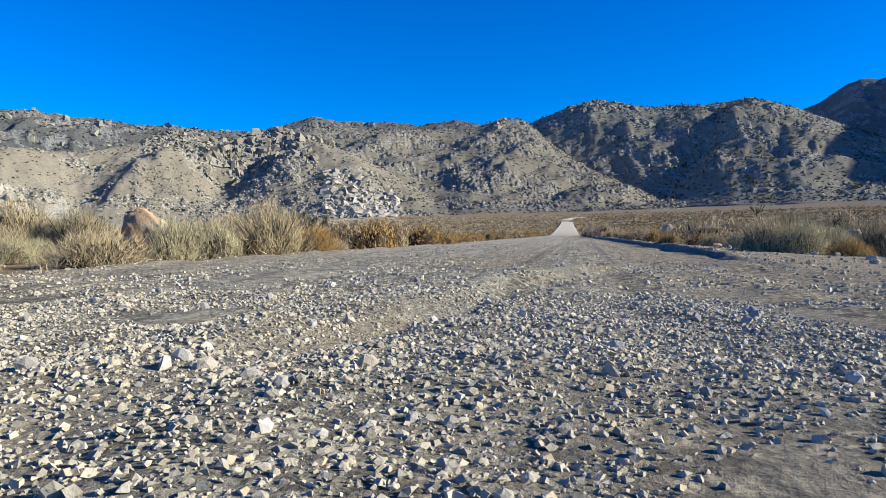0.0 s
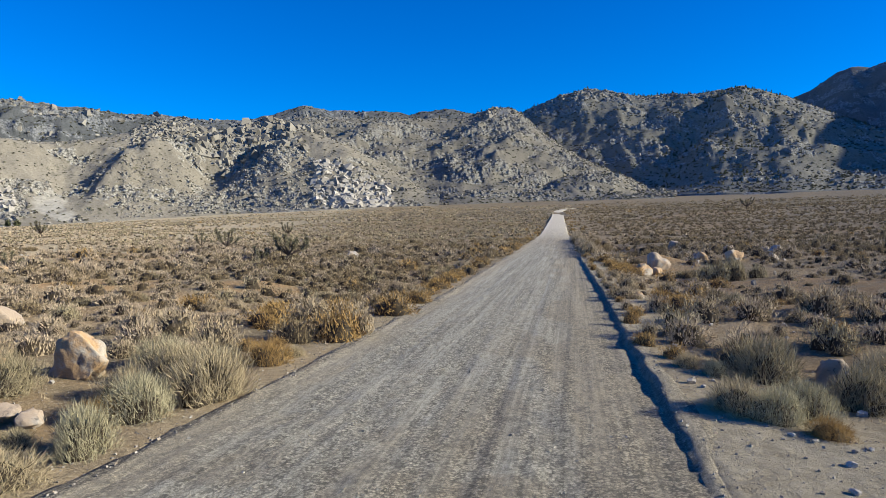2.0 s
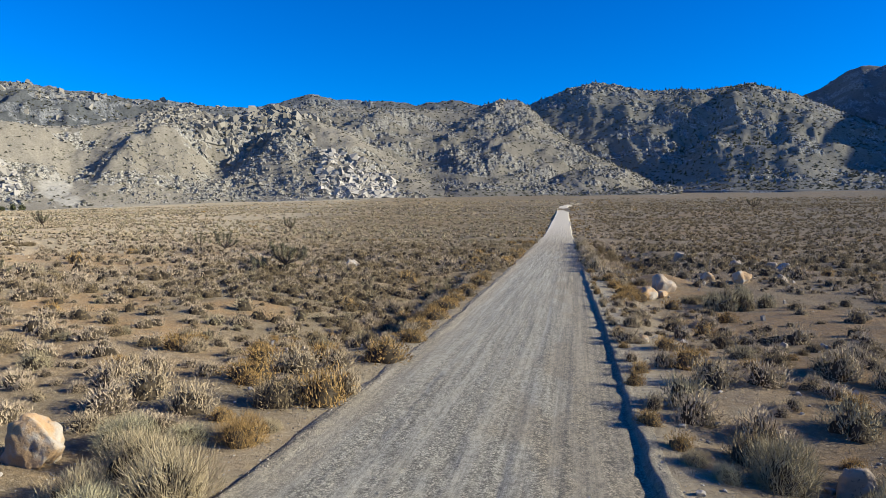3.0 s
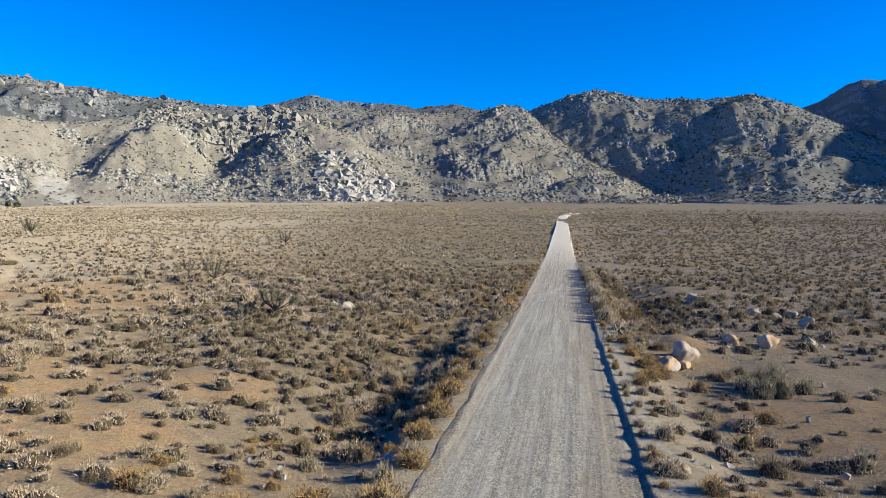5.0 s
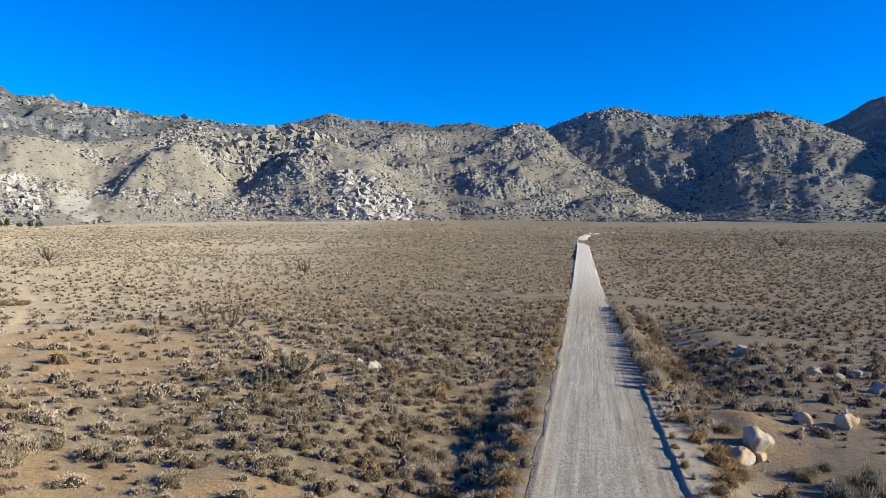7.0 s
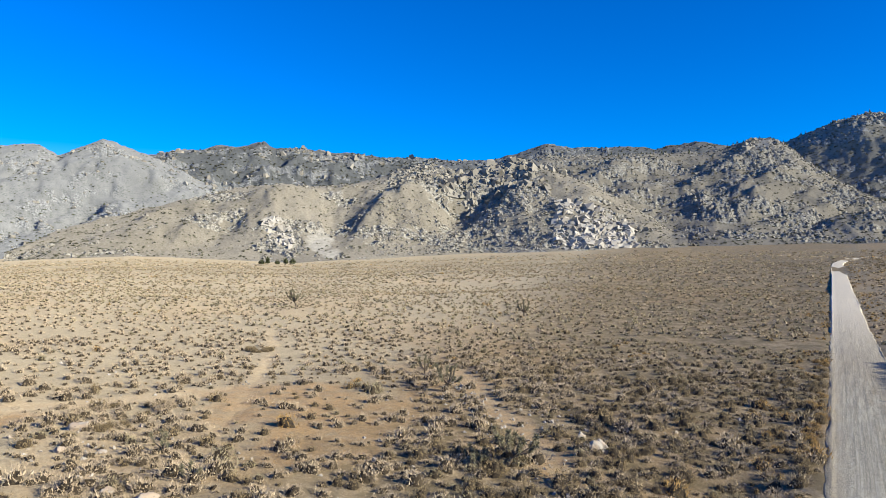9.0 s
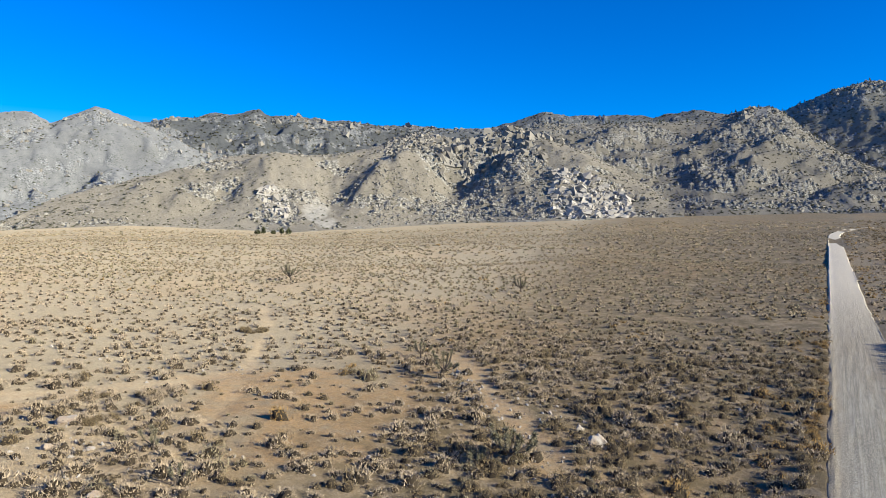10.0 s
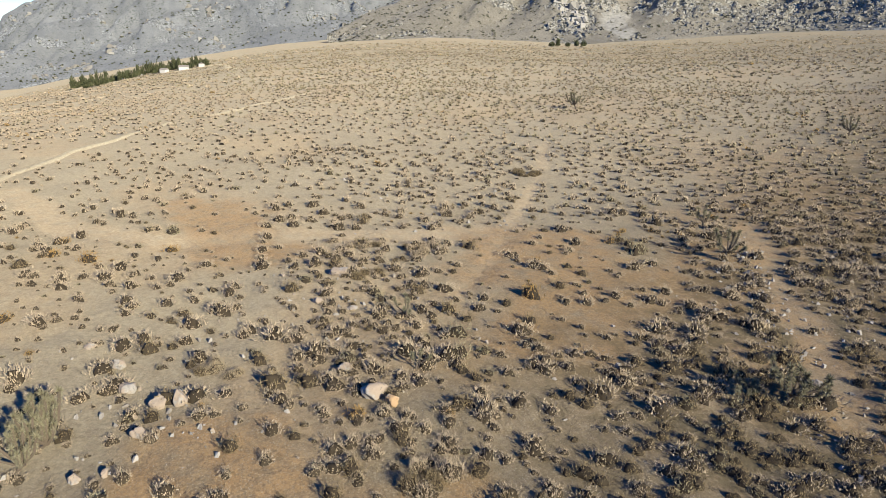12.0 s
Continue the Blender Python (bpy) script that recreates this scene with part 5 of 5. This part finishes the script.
def dirt_track(line, wide, label):
    pts = []
    for (ax, ay), (bx, by) in zip(line, line[1:]):
        n = max(2, int(math.hypot(bx - ax, by - ay) / 3))
        pts += [(ax + (bx - ax) * i / n, ay + (by - ay) * i / n) for i in range(n)]
    pts = np.array(pts + [line[-1]])
    d = np.gradient(pts, axis=0)
    nrm = np.stack([-d[:, 1], d[:, 0]], -1) / np.linalg.norm(d, axis=1)[:, None]
    cols = np.linspace(-1, 1, 5)
    xy = pts[:, None, :] + nrm[:, None, :] * (cols * wide / 2)[None, :, None]
    z = ground_z(xy[..., 0], xy[..., 1]) + np.where(np.abs(cols) > 0.9, -0.2, 0.22)[None, :]
    v = np.concatenate([xy, z[..., None]], -1).reshape(-1, 3)
    soil = np.tile([0.0, 0.7, 0.0, 1.0], (len(v), 1))
    tagged(new("dirt_track", np_mesh("dirt_track", v, grid_faces(*z.shape), M_GROUND, True, soil)), label, "track", kind="structure")


dirt_track([polar(-70.4, 640), polar(-73.8, 585), polar(-77.8, 555), polar(-82, 540)], 9, "pale dirt track past the ranch trees")
dirt_track([polar(-70.4, 640), polar(-69.4, 540), polar(-68.4, 450)], 5, "pale dirt track down the fan")
dirt_track([(-92, 18), (-110, 26), (-125, 36), (-147, 50.5), (-160, 60)], 1.6, "pale wheel track across the plain")
dirt_track([(-165, 68), (-184, 90), (-205, 113)], 2.2, "pale wheel track across the plain")

# ---- rocks and brush on the hills ----


def on_hill(key, n, seed, az=None, v_range=(0.02, 0.97), need=0.0):
    """Random places on a hill's surface, those with enough rock showing."""
    x, y, z, mask, vv = HILLS[key][1]
    g = np.random.default_rng(seed)
    ok = (vv > v_range[0]) & (vv < v_range[1]) & (mask >= need)
    if az:
        b = np.degrees(np.arctan2(x, y))
        ok &= (b > az[0]) & (b < az[1])
    idx = np.flatnonzero(ok)
    # even out by ground area, which widens up the slope
    pick = g.choice(idx, n)
    return np.stack([x.ravel()[pick], y.ravel()[pick], z.ravel()[pick]], -1), g


def hill_rocks(key, n, lo, hi, seed, label, material=M_CRAG, tall=(0.5, 0.95), **where):
    p, g = on_hill(key, n, seed, **where)
    p[:, :2] += g.uniform(-2, 2, (n, 2))
    sz = lo + (hi - lo) * g.uniform(0, 1, n) ** 3
    blocks = []
    for s in range(9):
        m = np.arange(n) % 9 == s
        blocks.append(scattered(crag_form(700 + s), p[m] + np.array([0, 0, 0.1]) * sz[m][:, None], sz[m], g.uniform(0, 6.28, m.sum()), sz[m] * g.uniform(*tall, m.sum())))
    v, f = joined(blocks)
    tagged(new("hill_rocks", np_mesh("hill_rocks", v, f, material)), label, "rocks", kind="stuff")


def hill_brush(key, n, lo, hi, seed, label, material=M_SCRUB, **where):
    p, g = on_hill(key, n, seed, **where)
    sz = g.uniform(lo, hi, n)
    v, f = joined([scattered(blade_cloud(800 + s, 9, 3, 0.7, 0.9, 0.3), p[np.arange(n) % 3 == s] - np.array([0, 0, 0.3]), sz[np.arange(n) % 3 == s], g.uniform(0, 6.28, (np.arange(n) % 3 == s).sum())) for s in range(3)])
    tagged(new("hill_brush", np_mesh("hill_brush", v, f, material)), label, "brush", kind="stuff")


hill_rocks("left", 4600, 0.8, 3.8, 1, "weathered granite boulders on the pale hill", need=0.5)
hill_rocks("left", 2600, 0.6, 1.9, 2, "small stones on the pale hillside")
hill_rocks("left", 1000, 1.3, 9, 3, "white granite outcrop low on the hill", M_OUTCROP, (0.5, 1.0), az=(-21.2, -15.0), v_range=(0.03, 0.44))
hill_rocks("left", 170, 1.6, 8, 4, "white granite slabs on the pale hill", M_OUTCROP, (0.5, 1.0), az=(-44.9, -42.9), v_range=(0.2, 0.42))
hill_rocks("left", 900, 1.2, 7, 5, "craggy granite along the hill's crest", az=(-35, -29.5), v_range=(0.7, 0.99))
hill_rocks("left", 800, 2.0, 12, 12, "broken granite ridge across the pale hill", tall=(0.6, 1.2), az=(-31, -20), v_range=(0.5, 0.95), need=0.3)
hill_rocks("left", 2200, 0.8, 3.6, 13, "fallen rock at the pale hill's foot", az=(-36, -21), v_range=(0.04, 0.5))
hill_rocks("knob", 5200, 1.1, 4.8, 6, "granite boulders covering the brown hill", need=0.5)
hill_rocks("knob", 60, 4, 13, 7, "pale granite knob on the crest", az=(-7.4, -6.2), v_range=(0.78, 0.97))
hill_rocks("right", 2300, 1.4, 5.5, 8, "granite outcrops on the dark hill", need=0.4)
hill_rocks("right", 260, 2.5, 9, 9, "pale crags on the dark hill's summit", az=(-1, 4), v_range=(0.85, 1.0))
hill_rocks("far", 700, 3, 14, 10, "grey crags on the distant range", need=0.5)
hill_rocks("grey", 1300, 1.8, 9, 11, "grey crags on the pale mountain", need=0.5)
hill_brush("left", 2200, 1.0, 3.4, 21, "dark shrubs dotted over the pale hill")
hill_brush("knob", 4000, 1.3, 4.0, 22, "dark shrubs dotted over the brown hill")
hill_brush("right", 6000, 1.8, 5.0, 23, "dark shrubs covering the hill")
hill_brush("grey", 2600, 1.6, 4.6, 24, "dark shrubs dotted over the grey mountain", M_TREE)
hill_brush("far", 3000, 3.0, 7.0, 25, "dark trees on the distant range")
hill_brush("mid", 1800, 3.0, 6.0, 26, "dark trees on the wooded ridge")


def pines(key, n, seed, label, **where):
    p, g = on_hill(key, n, seed, **where)
    v0, f0 = blade_cloud(900, 40, 3, 0.35, 0.3, 0.4, 1.0)
    v0 = v0 * np.array([0.42, 0.42, 1.0])
    v0[:, :2] *= (1.25 - v0[:, 2:3].clip(0, 1.1))
    sz = g.uniform(6, 13, n)
    v, f = scattered((v0, f0), p - np.array([0, 0, 0.5]), sz, g.uniform(0, 6.28, n))
    tagged(new("ridge_pines", np_mesh("ridge_pines", v, f, M_TREE)), label, "pines", kind="stuff")


pines("right", 170, 31, "small dark pines along the ridge", v_range=(0.93, 1.02))
pines("knob", 50, 32, "small dark pines on the rocky crest", v_range=(0.93, 1.02))
pines("right", 200, 33, "small dark pines in the shaded gully", az=(7, 16), v_range=(0.1, 0.9))

# ---- gravel on the road where the camera starts ----


def gravel_places(n, r0, r1, seed, az0=-56.0, az1=36.0):
    g = np.random.default_rng(seed)
    r = np.sqrt(g.uniform(r0 * r0, r1 * r1, n))
    a = np.radians(g.uniform(az0, az1, n))
    x, y = 1.0 + r * np.sin(a), 0.2 + r * np.cos(a)
    lanes = 0.8 * fbm(x / 0.45, y / 7.0, 3, 67) + 0.15
    keep = (off_road(x, y) < 0.05) & np.where(y > 5.5, g.uniform(-0.3, 0.9, n) < lanes, g.uniform(-0.5, 0.6, n) < 1.2 * fbm(x / 0.7, y / 1.1, 3, 66) + 0.5)
    return x[keep], y[keep], g


def chip_form(seed):
    """A broken stone chip: a bent, tilted prism of eight triangles."""
    g = np.random.default_rng(seed)
    base = [(math.cos(q), math.sin(q) * g.uniform(0.6, 0.95)) for q in (g.uniform(-0.3, 0.3), 2.1 + g.uniform(-0.4, 0.4), 4.2 + g.uniform(-0.4, 0.4))]
    v = np.array([(px, py, -0.6) for px, py in base] + [(px * g.uniform(0.45, 0.95), py * g.uniform(0.45, 0.95), g.uniform(0.35, 0.85)) for px, py in base])
    a, b = g.uniform(-0.7, 0.7, 2)
    v = v @ np.array([[math.cos(a), 0, math.sin(a)], [0, 1, 0], [-math.sin(a), 0, math.cos(a)]]) @ np.array([[1, 0, 0], [0, math.cos(b), -math.sin(b)], [0, math.sin(b), math.cos(b)]])
    return v, np.array([(0, 2, 1), (3, 4, 5), (0, 1, 4), (0, 4, 3), (1, 2, 5), (1, 5, 4), (2, 0, 3), (2, 3, 5)])


def gravel_stuff(n, r0, r1, lo, hi, detail, seed, label):
    x, y, g = gravel_places(n, r0, r1, seed)
    sz = lo + (hi - lo) * g.uniform(0, 1, len(x)) ** 4.0
    blocks = []
    for s in range(10):
        m = np.arange(len(x)) % 10 == s
        if detail:
            form = rock_form(950 + s, detail, 0.3, 0.75)
        else:
            form = chip_form(960 + s)
        p = np.stack([x, y, road_z(x, y) + sz * 0.25], -1)[m]
        blocks.append(scattered(form, p, sz[m], g.uniform(0, 6.28, m.sum()), sz[m] * g.uniform(0.5, 0.95, m.sum())))
    v, f = joined(blocks)
    tagged(new("road_gravel", np_mesh("road_gravel", v, f, M_GRAVEL)), label, "gravel", kind="stuff")


gravel_stuff(7000, 0.6, 4.2, 0.005, 0.018, 1, 41, "loose crushed grey gravel lying on the road")
gravel_stuff(50000, 0.6, 3.9, 0.004, 0.013, 0, 45, "small grey grit lying on the road")
gravel_stuff(23000, 3.5, 9.0, 0.006, 0.021, 0, 42, "crushed grey gravel farther along the road")
gravel_stuff(14000, 9.5, 24.0, 0.012, 0.03, 0, 43, "grey gravel scattered down the road")

# grit and broken stone along both shoulders
g = np.random.default_rng(48)
n = 9000
y = 3 + 42 * g.uniform(0, 1, n) ** 2.0
x = road_mid(y) + g.choice([-1, 1], n) * (road_half(y) + 0.1 + (1.5 + 2.5 * (1 - smooth(y, 12, 18))) * g.uniform(0, 1, n) ** 1.5)
sz = 0.007 + 0.028 * g.uniform(0, 1, n) ** 4
v, f = scattered(chip_form(975), np.stack([x, y, np.maximum(ground_z(x, y), np.where(off_road(x, y) < 0.3, road_z(x, y), -9)) + sz * 0.2], -1), sz, g.uniform(0, 6.28, n))
tagged(new("shoulder_grit", np_mesh("shoulder_grit", v, f, M_FIELD)), "tan grit and broken stone along the road's shoulders", "stones", kind="stuff")

STONE_FORMS = [np_mesh("stone", *rock_form(980 + s, 1, 0.3, 0.8), M_STONE) for s in range(10)]
x, y, g = gravel_places(900, 0.9, 7.0, 44)
for i, (sx, sy) in enumerate(zip(x[:300], y[:300])):
    r = 0.012 + 0.018 * g.uniform() ** 2
    ob = part("stone", STONE_FORMS[i % 10], road)
    ob.location = (sx, sy, float(road_z(np.array([sx]), np.array([sy]))[0]) + r * 0.3)
    ob.scale, ob.rotation_euler = (r, r * g.uniform(0.7, 1.0), r), (g.uniform(-0.4, 0.4), g.uniform(-0.4, 0.4), g.uniform(0, 6.28))
